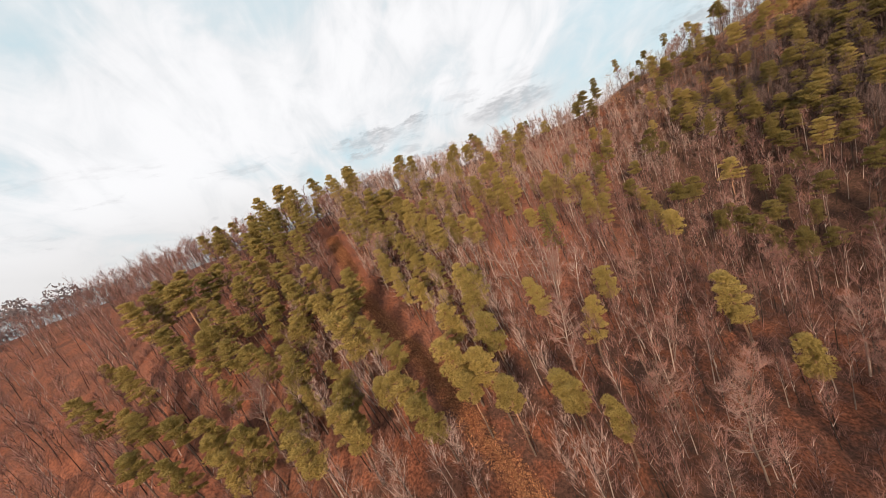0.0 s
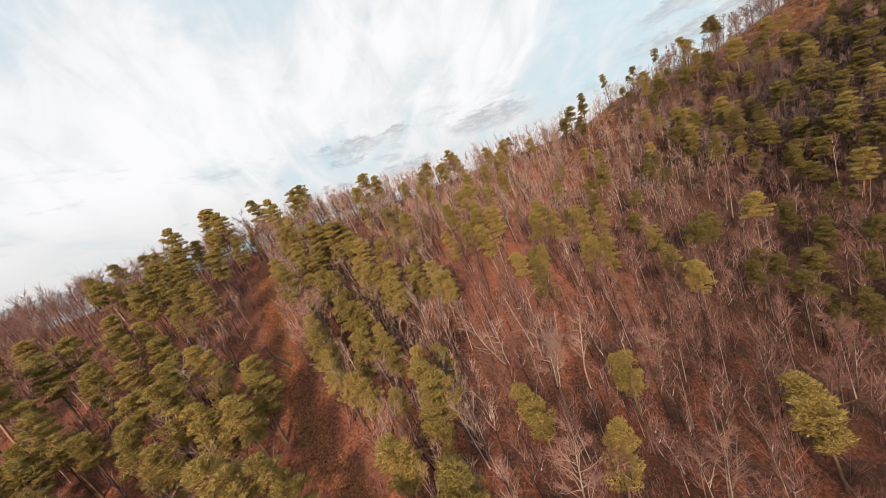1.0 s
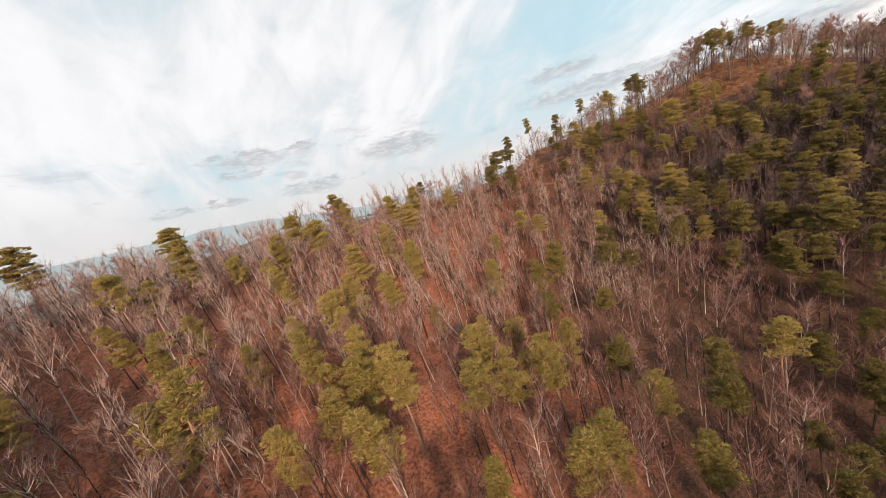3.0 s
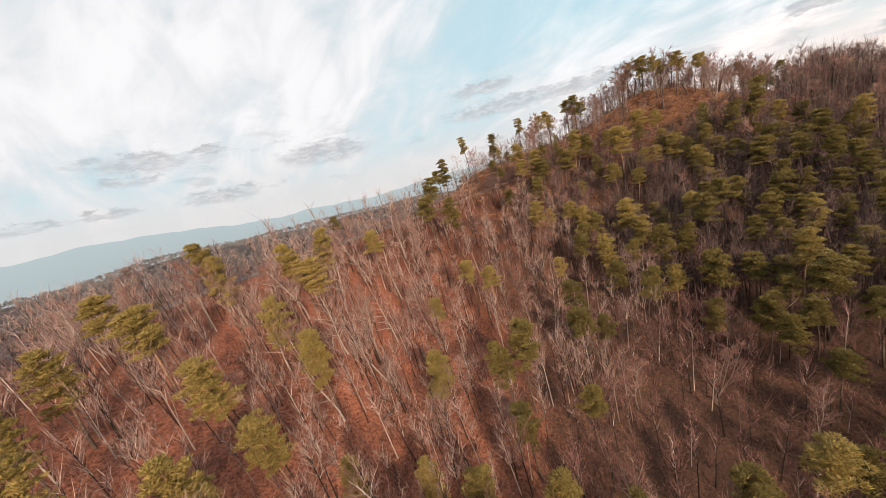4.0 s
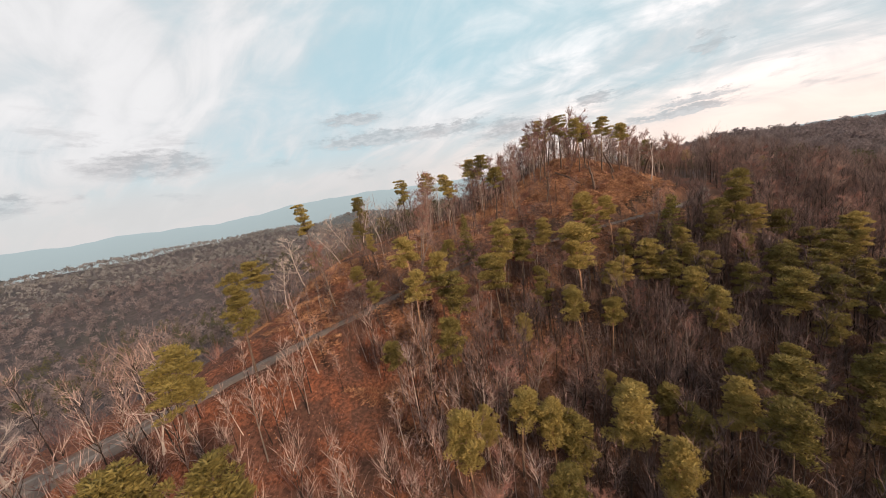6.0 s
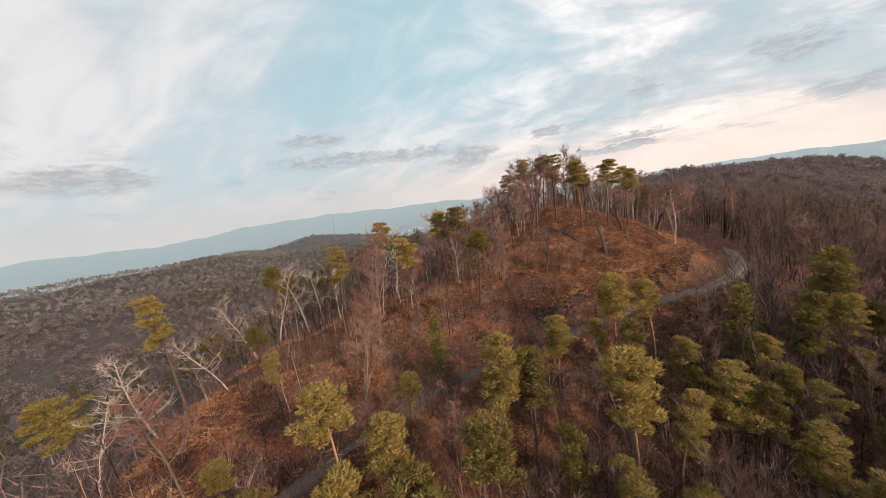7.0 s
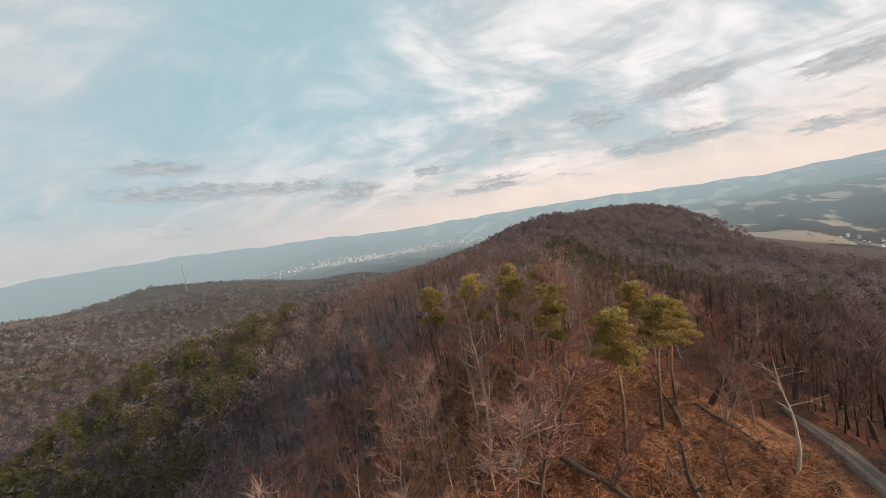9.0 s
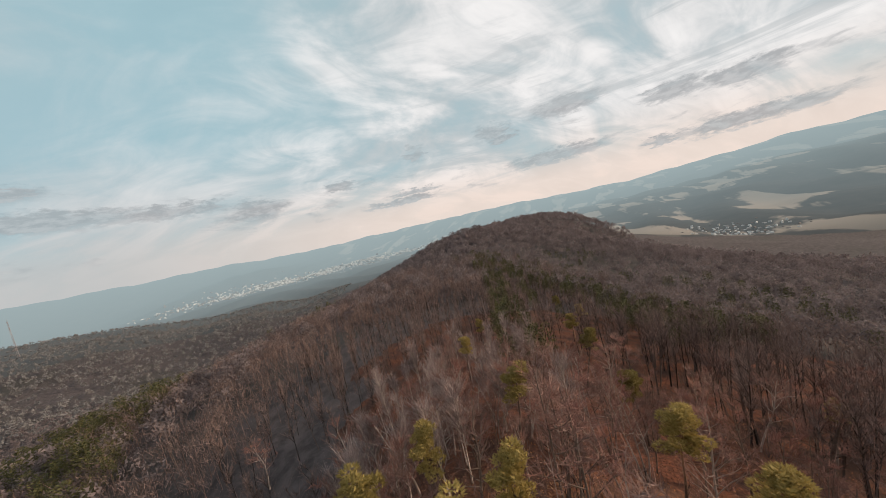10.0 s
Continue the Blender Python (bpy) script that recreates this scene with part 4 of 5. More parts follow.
RIDGE_BARES = [(143.6, 74.2, 9.8), (150.4, 95, 9.2), (169.1, 131.7, 9.8), (149.7, 101.5, 8.5), (148.7, 71.6, 8.5), (141, 69.1, 8.3), (155, 90, 9), (158, 104, 9.5), (152, 83, 9), (161, 94, 8.5), (157, 76, 9.5), (165, 88, 9), (170, 100, 9), (140.5, 112, 9.5)]
GNARLED_OAKS = [(114, 101.2, 6), (119.5, 93.9, 7.8), (127.3, 91.2, 6), (122.8, 91, 3.5), (131.5, 86.5, 8.5), (138.5, 73.5, 9.5), (146, 72, 9.5), (134, 70.5, 9)]
SPUR_BARES = [(112, 106.2, 5.8), (125.9, 114, 9.5), (124.6, 110.3, 9.8), (116.3, 107, 6.8), (109.5, 111.6, 5), (107.9, 112.7, 6.5), (119.9, 104.6, 10), (121.5, 105.7, 8.3), (114.5, 103.5, 4.5), (115.5, 109.1, 7.8), (121.7, 98.8, 5.5), (106.8, 122.1, 4.5), (118.2, 110.5, 8.5), (113.6, 113.8, 7.5), (117.4, 101.3, 5), (110.6, 107.2, 5.2), (122.6, 112.6, 9)]
KNOLL_BARES = [(133.5, 95, 9), (137, 98, 10), (134, 89, 9), (128.5, 99, 10.5), (132.6, 99.5, 11), (139.5, 95, 9.5), (116.2, 97.5, 4.5)]
SLOPE_BARES = [(30.8, 98.1, 10), (23.5, 112.5, 11), (19.3, 114.6, 11), (52.5, 110.1, 9), (49.8, 102.8, 11), (36, 98.3, 12), (58.3, 92.7, 10), (70, 97, 10), (45.3, 69.5, 9)]


def plant_bares():
    rng = random.Random(8)
    for rows, masters, label, category, lean in (
        (CREST_BARES, BARES, "leafless oak on the grassy ridge crest", "bare tree", 0.05),
        (PALE_BARES, PALES, "old pale-barked leafless tree with crooked limbs", "bare tree", 0.08),
        (GNARLED_OAKS, OAKS, "thick-trunked gnarled oak with broken limbs", "bare tree", 0.04),
        (SPUR_BARES, BARES, "slim dark leafless tree on the grassy spur", "bare tree", 0.06),
        (KNOLL_BARES, BARES, "leafless crooked oak on the open knoll", "bare tree", 0.05),
        (RIDGE_PALES, PALES, "pale leafless tree with a wide twiggy crown on the ridge", "bare tree", 0.06),
        (RIDGE_BARES, PALES + BARES, "leafless oak with a wide pale crown on the ridge", "bare tree", 0.05),
        (SLOPE_BARES, BARES, "tall leafless beech on the slope", "bare tree", 0.05)):
        for x, y, h in rows:
            stand(rng.choice(masters), rng, x, y, h, label, category, "leafless trees on the ridge", lean)
            TAKEN.append((x, y, 1.2))
    for x, y, h, tilt, kind in CREST_SNAGS:
        stand(SNAGS[kind], rng, x, y, h, "bleached dead tree with broken limbs on the ridge edge", "dead tree", "leafless trees on the ridge", 0.05, tilt=(0, tilt))
        TAKEN.append((x, y, 1.2))
    # a weathered snag at the bend of the road
    stand(SNAGS[1], rng, 125.2, 85.4, 9.0, "tall weathered snag above the road bank", "dead tree", "leafless trees on the ridge", 0.01)
    # the rest of the wood: dense on the slope and beyond the road, open on the knoll
    for lo, hi, n in (((-40, 22), (80, 122), 104), ((96, 56), (146, 90), 52), ((80, 92), (106, 122), 18), ((122, 104), (148, 128), 36), ((138, 80), (152, 106), 18)):
        count, tries = 0, 0
        while count < n and tries < 6000:
            tries += 1
            x, y = rng.uniform(lo[0], hi[0]), rng.uniform(lo[1], hi[1])
            if not clear(x, y, 2.0) or in_clearing(x, y) or not off_road(x, y, 2.6):
                continue
            if open_gap(np.array([x]), np.array([y]))[0] < 15 and rng.random() < 0.9:
                continue
            label = "leafless beech with fine reddish twigs on the slope" if x < 80 else "slim leafless oak in the brown ridge wood"
            stand(rng.choice(BARES + PALES if x < 80 else BARES), rng, x, y, rng.uniform(6.5, 11.0) if x < 80 else rng.uniform(6.0, 10.5), label, "bare tree", "leafless trees on the ridge", 0.06)
            TAKEN.append((x, y, 1.0))
            count += 1
    stand(SPRUCES[0], rng, 108.8, 83.3, 11.0, "dark green spruce beside the forest road", "spruce tree", "spruces", 0.01)
    stand(SPRUCES[0], rng, 96.5, 108.7, 7.5, "young yellow-green spruce on the brushy slope", "spruce tree", "spruces", 0.01)
    stand(SPRUCES[0], rng, 20.5, 60.5, 9.5, "young olive-green spruce among bare trees", "spruce tree", "spruces", 0.01)


plant_bares()
drop_masters()


# ---------------------------------------------------------------- what nobody could count
class Heap:
    """Gathers many small triangles into one mesh."""

    def __init__(self):
        self.v, self.f, self.n = [], [], 0

    def add(self, verts, faces):
        self.v.append(verts)
        self.f.append(faces + self.n)
        self.n += len(verts)

    def done(self, name, mat, label, category, stem=None, stem_faces=0):
        me = mesh_from(name, np.concatenate(self.v).tolist(), np.concatenate(self.f).tolist(), mat)
        if stem:
            me.materials.append(stem)
            me.polygons.foreach_set("material_index", (np.arange(len(me.polygons)) < stem_faces).astype(np.int32))
        return tagged(new(name, me), label, category, kind="stuff")


def spikes(rng, base, go, width):
    """Three-sided spikes from base points along go: n x 3 arrays, and their half widths."""
    n = len(base)
    u = np.cross(go, rng.normal(size=(n, 3)))
    u /= np.linalg.norm(u, axis=1)[:, None] + 1e-9
    w = np.cross(go, u)
    w /= np.linalg.norm(w, axis=1)[:, None] + 1e-9
    r = np.asarray(width)[:, None]
    verts = np.stack([base + u * r, base - u * r * 0.5 + w * r * 0.87, base - u * r * 0.5 - w * r * 0.87, base + go], 1).reshape(-1, 3)
    k = np.arange(n)[:, None] * 4
    return verts, np.concatenate([k + [0, 1, 3], k + [1, 2, 3], k + [2, 0, 3]])


def slivers(rng, base, go, width):
    """Single tapered blades, for twigs and leaves too fine to have sides."""
    u = np.cross(go, rng.normal(size=(len(base), 3)))
    u *= (np.asarray(width) / (np.linalg.norm(u, axis=1) + 1e-9))[:, None]
    verts = np.stack([base + u, base - u, base + go], 1).reshape(-1, 3)
    return verts, np.arange(len(verts)).reshape(-1, 3)


def scatter(rng, n, lo, hi, keep):
    """n random places in a rectangle that keep() lets through, with their heights."""
    out = []
    while sum(len(o) for o in out) < n:
        p = rng.uniform(lo, hi, (n, 2))
        out.append(p[keep(p[:, 0], p[:, 1])])
    p = np.concatenate(out)[:n]
    return np.c_[p, LAND.height(p[:, 0], p[:, 1])]


def road_gap(x, y):
    d = np.full(len(x), 1e9)
    for a in LAND.road[::2, :2]:
        d = np.minimum(d, (x - a[0]) ** 2 + (y - a[1]) ** 2)
    return np.sqrt(d)


def make_brush(name, seed, n, lo, hi, mat, label):
    """Saplings and thin undergrowth."""
    rng = np.random.default_rng(seed)
    heap = Heap()
    p = scatter(rng, n, lo, hi, lambda x, y: (road_gap(x, y) > 1.7) & (ride_gap(x, y) > 2.0) & ((open_gap(x, y) > 15) | (rng.random(len(x)) < 0.25)) & ((x < 120) | (rng.random(len(x)) < 0.12)))
    stems = np.repeat(p, 8, axis=0)
    n = len(stems)
    tall = np.repeat(rng.uniform(0.9, 3.4, len(p)), 8) * rng.uniform(0.5, 1.0, n)
    go = np.stack([rng.normal(0, 0.32, n), rng.normal(0, 0.32, n), np.ones(n)], 1)
    heap.add(*spikes(rng, stems + np.c_[rng.normal(0, 0.12, (n, 2)), np.full(n, -0.1)], go * tall[:, None], tall * 0.010 + 0.005))
    k = rng.integers(0, n, n * 2)
    f = rng.uniform(0.3, 0.85, n * 2)[:, None]
    twig = np.stack([rng.normal(0, 0.6, n * 2), rng.normal(0, 0.6, n * 2), rng.uniform(0.3, 1.0, n * 2)], 1) * (tall[k] * 0.28)[:, None]
    heap.add(*slivers(rng, stems[k] + go[k] * tall[k][:, None] * f, twig, np.full(n * 2, 0.011)))
    heap.done(name, mat, label, "brush")


def make_grass():
    """A mat of dry tussocks on the open knoll, its spur and the road bank."""
    rng = np.random.default_rng(4)
    heap = Heap()

    def mat(x, y):
        patch = np.sin(x * 0.42 + 0.7 * np.sin(y * 0.9)) * np.sin(y * 0.38 + x * 0.15) + 0.4 * np.sin(x * 1.3 + y)
        return (road_gap(x, y) > 1.3) & (open_gap(x, y) < 13 + 8 * rng.random(len(x))) & (patch > -0.12 + 0.25 * rng.random(len(x)))

    lip = np.array(along(BANK[1:7], 0.12))
    edge = lip[:, :2] + rng.normal(0, 0.25, (len(lip), 2))
    p = np.concatenate([scatter(rng, 15000, (74, 78), (142, 134), mat), scatter(rng, 3600, (110, 84), (131, 104), lambda x, y: road_gap(x, y) > 1.2),
                        np.c_[edge, LAND.height(edge[:, 0], edge[:, 1])]])
    blades = np.repeat(p, 11, axis=0)
    n = len(blades)
    size = np.repeat(rng.uniform(0.45, 1.1, len(p)), 11)[:, None]
    flow = np.repeat(rng.normal(0, 0.22, (len(p), 2)), 11, axis=0)
    go = np.stack([rng.normal(0, 0.30, n) + flow[:, 0], rng.normal(0, 0.30, n) + flow[:, 1], rng.uniform(0.10, 0.42, n)], 1) * size
    heap.add(*slivers(rng, blades + np.c_[rng.normal(0, 0.17, (n, 2)), np.full(n, -0.03)], go, np.full(n, 0.046)))
    heap.done("dry_grass", DEAD_GRASS, "tawny tussocks of dry grass on the knoll", "grass")


def make_litter():
    """Curled dead leaves lying on the slopes."""
    rng = np.random.default_rng(6)
    heap = Heap()
    p = np.concatenate([scatter(rng, 26000, (-45, 30), (150, 132), lambda x, y: road_gap(x, y) > 1.9),
                        scatter(rng, 24000, (-28, 18), (6, 78), lambda x, y: ride_gap(x, y) < 1.5 * rng.random(len(x)) ** 0.5 + 0.2)])
    n = len(p)
    a, s = rng.uniform(0, 6.28, n), (rng.uniform(0.05, 0.10, n) * np.where(np.arange(n) < 26000, 1.0, 1.25))[:, None]
    u, v = np.stack([np.cos(a), np.sin(a), rng.normal(0, 0.35, n)], 1) * s, np.stack([-np.sin(a), np.cos(a), rng.normal(0, 0.35, n)], 1) * s * 0.6
    p = p + (0, 0, 0.07)
    verts = np.stack([p - u, p - v, p + u, p + v + (0, 0, 0.03)], 1).reshape(-1, 3)
    k = np.arange(n)[:, None] * 4
    heap.add(verts, np.concatenate([k + [0, 1, 2], k + [0, 2, 3]]))
    heap.done("leaf_litter", LEAF, "curled orange-brown dead leaves on the ground", "leaves")


def make_woods(name, seed, n, lo, hi, keep, mat, label, tall, spread, fan, thick, trunk=True):
    """A far wood: each tree a stem and a fan of branches."""
    rng = np.random.default_rng(seed)
    heap = Heap()
    p = scatter(rng, n, lo, hi, keep)
    h = rng.uniform(*tall, n)
    if trunk:
        heap.add(*spikes(rng, p - (0, 0, 0.5), np.stack([rng.normal(0, 0.05, n), rng.normal(0, 0.05, n), np.ones(n)], 1) * h[:, None], h * 0.013))
    q, hh = np.repeat(p, fan, axis=0), np.repeat(h, fan)
    m = len(q)
    f = rng.uniform(0.35, 0.92, m)
    wide = (hh * 0.16 * (1.15 - np.abs(f - 0.6)))[:, None] * spread / 0.6
    go = np.stack([rng.normal(0, spread, m), rng.normal(0, spread, m), rng.uniform(0.3, 1.1, m)], 1)
    go *= (hh * rng.uniform(0.10, 0.24, m))[:, None]
    heap.add(*slivers(rng, q + np.c_[rng.normal(0, 1, (m, 2)) * wide, hh * f], go, hh * thick * 1.35))
    heap.done(name, mat, label, "woodland")


def crown_woods(name, seed, n, lo, hi, keep, mat, label, tall, leaves, size):
    """A far leafless wood seen from above: each tree a rounded, ragged crown of twig sprays over a stem."""
    rng = np.random.default_rng(seed)
    heap = Heap()
    p = scatter(rng, n, lo, hi, keep)
    h = rng.uniform(*tall, n)
    heap.add(*spikes(rng, p - (0, 0, 0.5), np.stack([np.zeros(n), np.zeros(n), h * 0.85], 1), h * 0.012))
    k = np.repeat(np.arange(n), leaves)
    m = len(k)
    out = rng.normal(0, 1, (m, 3))
    out[:, 2] = np.abs(out[:, 2]) * 1.1 - 0.25
    out /= np.linalg.norm(out, axis=1)[:, None]
    wide = (h * rng.uniform(0.20, 0.30, n))[k][:, None]
    c = p[k] + np.c_[np.zeros((m, 2)), h[k] * 0.58]
    at = c + out * wide * np.array([1, 1, 1.35]) * rng.uniform(0.65, 1.1, (m, 1))
    out = out + rng.normal(0, 0.55, (m, 3))
    out /= np.linalg.norm(out, axis=1)[:, None]
    d = np.cross(out, rng.normal(0, 1, (m, 3))) + (0, 0, 0.35)
    d *= (h[k] * size * rng.uniform(0.7, 1.3, m) / np.linalg.norm(d, axis=1))[:, None]
    u = np.cross(d, out)
    u *= (h[k] * size * 0.30 / (np.linalg.norm(u, axis=1) + 1e-9))[:, None]
    heap.add(np.stack([at - u, at + u, at + d], 1).reshape(-1, 3), np.arange(m * 3).reshape(-1, 3))
    heap.done(name, mat, label, "woodland")


def young_woods(name, seed, n, lo, hi, keep, mat, label, tall, limbs, twigs, stem=STEMS, fine=0.0125, girth=0.0095):
    """Slim trees with rising limbs and fine twigs along them."""
    rng = np.random.default_rng(seed)
    heap = Heap()
    p = scatter(rng, n, lo, hi, keep)
    h = rng.uniform(*tall, n)
    lean = np.stack([rng.normal(0, 0.05, n) - slope_lean(p[:, 0]), rng.normal(0, 0.05, n), np.ones(n)], 1)
    heap.add(*spikes(rng, p - (0, 0, 0.4), lean * (h + 0.4)[:, None], h * girth))
    k = np.repeat(np.arange(n), limbs)
    m = len(k)
    f, a = rng.uniform(0.34, 0.94, m), rng.uniform(0, 6.28, m)
    base = p[k] + lean[k] * (h[k] * f)[:, None]
    go = np.stack([np.cos(a) * 0.42, np.sin(a) * 0.42, rng.uniform(0.55, 1.1, m)], 1) * (h[k] * rng.uniform(0.16, 0.34, m) * (1.25 - 0.8 * f))[:, None]
    heap.add(*spikes(rng, base, go, h[k] * 0.0040))
    j = np.repeat(np.arange(m), twigs)
    q = len(j)
    start = base[j] + go[j] * rng.uniform(0.2, 1.0, q)[:, None]
    way = go[j] / np.linalg.norm(go[j], axis=1)[:, None] * 0.9 + rng.normal(0, 0.45, (q, 3)) + (0, 0, 0.3)
    count = sum(len(f) for f in heap.f)
    heap.add(*slivers(rng, start, way * (h[k][j] * rng.uniform(0.06, 0.16, q))[:, None], np.full(q, fine)))
    heap.done(name, mat, label, "woodland", stem, count)


def conifer_woods(name, seed, n, lo, hi, keep, label, tall, fan=110, size=0.055):
    """A far stand of pines: stems under ragged domes of needle pads."""
    rng = np.random.default_rng(seed)
    heap = Heap()
    p = scatter(rng, n, lo, hi, keep)
    h = rng.uniform(*tall, n)
    q, hh = np.repeat(p, fan, axis=0), np.repeat(h, fan)
    m = len(q)
    f = rng.uniform(0.5, 1.0, m)
    a, r = rng.uniform(0, 6.28, m), hh * 0.20 * (1.15 - f) ** 0.5 * rng.uniform(0.2, 1.1, m)
    base = q + np.stack([np.cos(a) * r, np.sin(a) * r, hh * f], 1)
    go = np.stack([np.cos(a), np.sin(a), rng.uniform(0.1, 0.9, m)], 1) * (hh * size)[:, None]
    heap.add(*slivers(rng, base, go, hh * size * 0.36))
    heap.done(name, PINE_WOODS, label, "woodland")


def near_wood(x, y):
    """Outside the part of the ridge whose trees are planted one by one."""
    return ((x > 146) | (y > 126) | (x < -58) | (y < 14)) & (road_gap(x, y) > 3.5)


LEAF = surface("dead_leaf", lambda n, p: (n.mix(per_island(n), (0.17, 0.070, 0.035), (0.50, 0.23, 0.108)), None), 0.75)
make_brush("brush", 3, 4600, (-60, 14), (80, 140), GULLY_TWIG, "thin reddish saplings and undergrowth between the trees")
make_brush("hollow_brush", 35, 4200, (80, 30), (160, 140), HOLLOW_TWIG, "dark tangled undergrowth round the hollow and ridge")
make_grass()
make_litter()
make_woods("ridge_woods", 21, 1500, (60, 10), (330, 190), lambda x, y: near_wood(x, y) & (open_gap(x, y) > 10) & ((x < 146) | (x > 235) | (np.abs(y - (100 - (x - 150) * 0.24)) > 44)), WOODS, "leafless brown woods along the ridge", (6, 10.5), 0.5, 90, 0.0034)
make_woods("west_woods", 36, 1500, (-120, 10), (60, 190), lambda x, y: near_wood(x, y) & ((y > 137) | (x < -58)), GULLY_TWIG, "leafless reddish woods on the western ridge", (3.5, 7.5), 0.5, 60, 0.0026)
young_woods("west_young_woods", 24, 1000, (-95, 10), (-18, 110), lambda x, y: ride_gap(x, y) > 2.8, GULLY_TWIG, "dull brown leafless young trees on the far slope", (4, 9), 15, 12, STEMS, 0.014)
young_woods("slope_woods", 25, 1350, (-24, 10), (82, 127), lambda x, y: (road_gap(x, y) > 2.2) & (ride_gap(x, y) > 2.8) & (open_gap(x, y) > 9) & ((x < 8) | (y > 78)), SLOPE_TWIG, "slender leafless young trees filling the slope", (4.5, 9.5), 14, 9, STEMS, 0.0145)
young_woods("gully_woods", 37, 1400, (-40, -15), (82, 78), lambda x, y: (x > 8) | (y < 12), GULLY_TWIG, "slender leafless young trees down in the gully", (4.5, 9.5), 14, 10, STEMS, 0.015)
young_woods("hollow_woods", 26, 1300, (80, 30), (150, 130), lambda x, y: ((y < 108) | (x > 132)) & (np.hypot(x - 147, y - 93) > 18) & (np.hypot(x - 124, y - 90) > 12) & (road_gap(x, y) > 2.0) & (open_gap(x, y) > 17) & ((x < 120) | (np.sin(x * 2.1) * np.sin(y * 1.7) > 0.15)), HOLLOW_TWIG, "slim leafless trees round the hollow and knoll", (5, 9.5), 14, 8, DARK_STEMS, 0.018)
young_woods("road_woods", 33, 120, (126, 46), (172, 78), lambda x, y: road_gap(x, y) > 3.0, WOODS, "brown leafless oaks with dark trunks beyond the road", (7.5, 10.5), 18, 14, DARK_STEMS, 0.015, 0.014)
young_woods("knoll_saplings", 27, 330, (76, 82), (138, 132), lambda x, y: (road_gap(x, y) > 2.4) & (np.hypot(x - 124, y - 92) > 11) & (open_gap(x, y) < 18), HOLLOW_TWIG, "thin dark saplings on the knoll", (2.5, 6), 10, 4)
young_woods("ridge_trees", 30, 620, (146, 40), (250, 150), lambda x, y: ((np.hypot(x - 150, y - 95) > 23) | (np.sin(x * 3.1) * np.sin(y * 2.7) > 0.6)) & (road_gap(x, y) > 2.0) & (np.abs(y - (100 - (x - 150) * 0.24)) < 48), WOODS, "leafless trees with dark trunks along the ridge", (6, 10), 15, 9, DARK_STEMS, 0.020)
young_woods("pale_ridge_trees", 41, 46, (140, 84), (172, 118), lambda x, y: (np.abs(y - (103 - (x - 150) * 0.24)) < 13) & (np.sin(x * 0.8) * np.sin(y * 0.7) > -0.1), PALE_TWIG, "pale grey leafless trees with full twiggy crowns", (6.5, 9.5), 34, 22, BLEACHED, 0.014, 0.012)
make_woods("knoll_brush", 28, 2300, (72, 78), (146, 134), lambda x, y: (road_gap(x, y) > 2.0) & (np.sin(x * 0.55 + 1) * np.sin(y * 0.5 - x * 0.2) > -0.35), RUSTY, "low rust-brown scrub on the knoll", (0.5, 1.5), 0.9, 26, 0.012)
make_woods("roadside_brush", 39, 520, (78, 84), (120, 120), lambda x, y: (road_gap(x, y) > 0.7) & (road_gap(x, y) < 5.5) & (x < 112), HOLLOW_TWIG, "leafless brushwood crowding the forest road", (1.2, 3.6), 0.5, 70, 0.0042)
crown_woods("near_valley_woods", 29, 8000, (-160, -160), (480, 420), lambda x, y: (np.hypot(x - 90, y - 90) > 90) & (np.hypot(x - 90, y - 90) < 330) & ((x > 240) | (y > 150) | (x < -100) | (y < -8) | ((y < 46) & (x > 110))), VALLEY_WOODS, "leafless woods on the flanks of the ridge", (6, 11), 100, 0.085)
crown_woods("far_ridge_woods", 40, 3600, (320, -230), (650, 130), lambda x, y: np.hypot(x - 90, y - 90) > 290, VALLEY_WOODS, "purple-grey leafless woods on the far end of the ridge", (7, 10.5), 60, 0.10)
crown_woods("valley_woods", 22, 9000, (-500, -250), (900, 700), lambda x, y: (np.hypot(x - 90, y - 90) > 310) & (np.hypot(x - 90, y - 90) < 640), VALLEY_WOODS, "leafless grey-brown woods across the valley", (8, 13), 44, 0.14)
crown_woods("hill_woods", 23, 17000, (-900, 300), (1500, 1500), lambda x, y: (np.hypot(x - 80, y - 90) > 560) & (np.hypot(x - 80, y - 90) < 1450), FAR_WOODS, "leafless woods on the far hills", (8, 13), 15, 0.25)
conifer_woods("north_pines", 31, 800, (140, 150), (260, 260), lambda x, y: (y - 150) > (x - 140) * 0.35, "dark pine stand low on the north slope", (8, 12), 260, 0.034)
conifer_woods("ridge_pines", 32, 400, (160, 20), (330, 100), lambda x, y: (np.abs(y - 48 - 6 * np.sin(x * 0.05)) < 11) | (np.abs(y - (98 - (x - 160) * 0.26) + 8) < 4), "scattered pines along the far ridge", (7, 10), 260, 0.034)
conifer_woods("south_pines", 38, 170, (165, -40), (340, 74), lambda x, y: np.sin(x * 0.05) * np.sin(y * 0.06) > -0.1, "dark pines scattered down the south flank", (7, 10), 260, 0.034)
conifer_woods("far_pines", 34, 1300, (-300, 150), (700, 620), lambda x, y: np.sin(x * 0.013) * np.sin(y * 0.017 + 1) > 0.35, "dark conifers scattered through the valley woods", (9, 13))


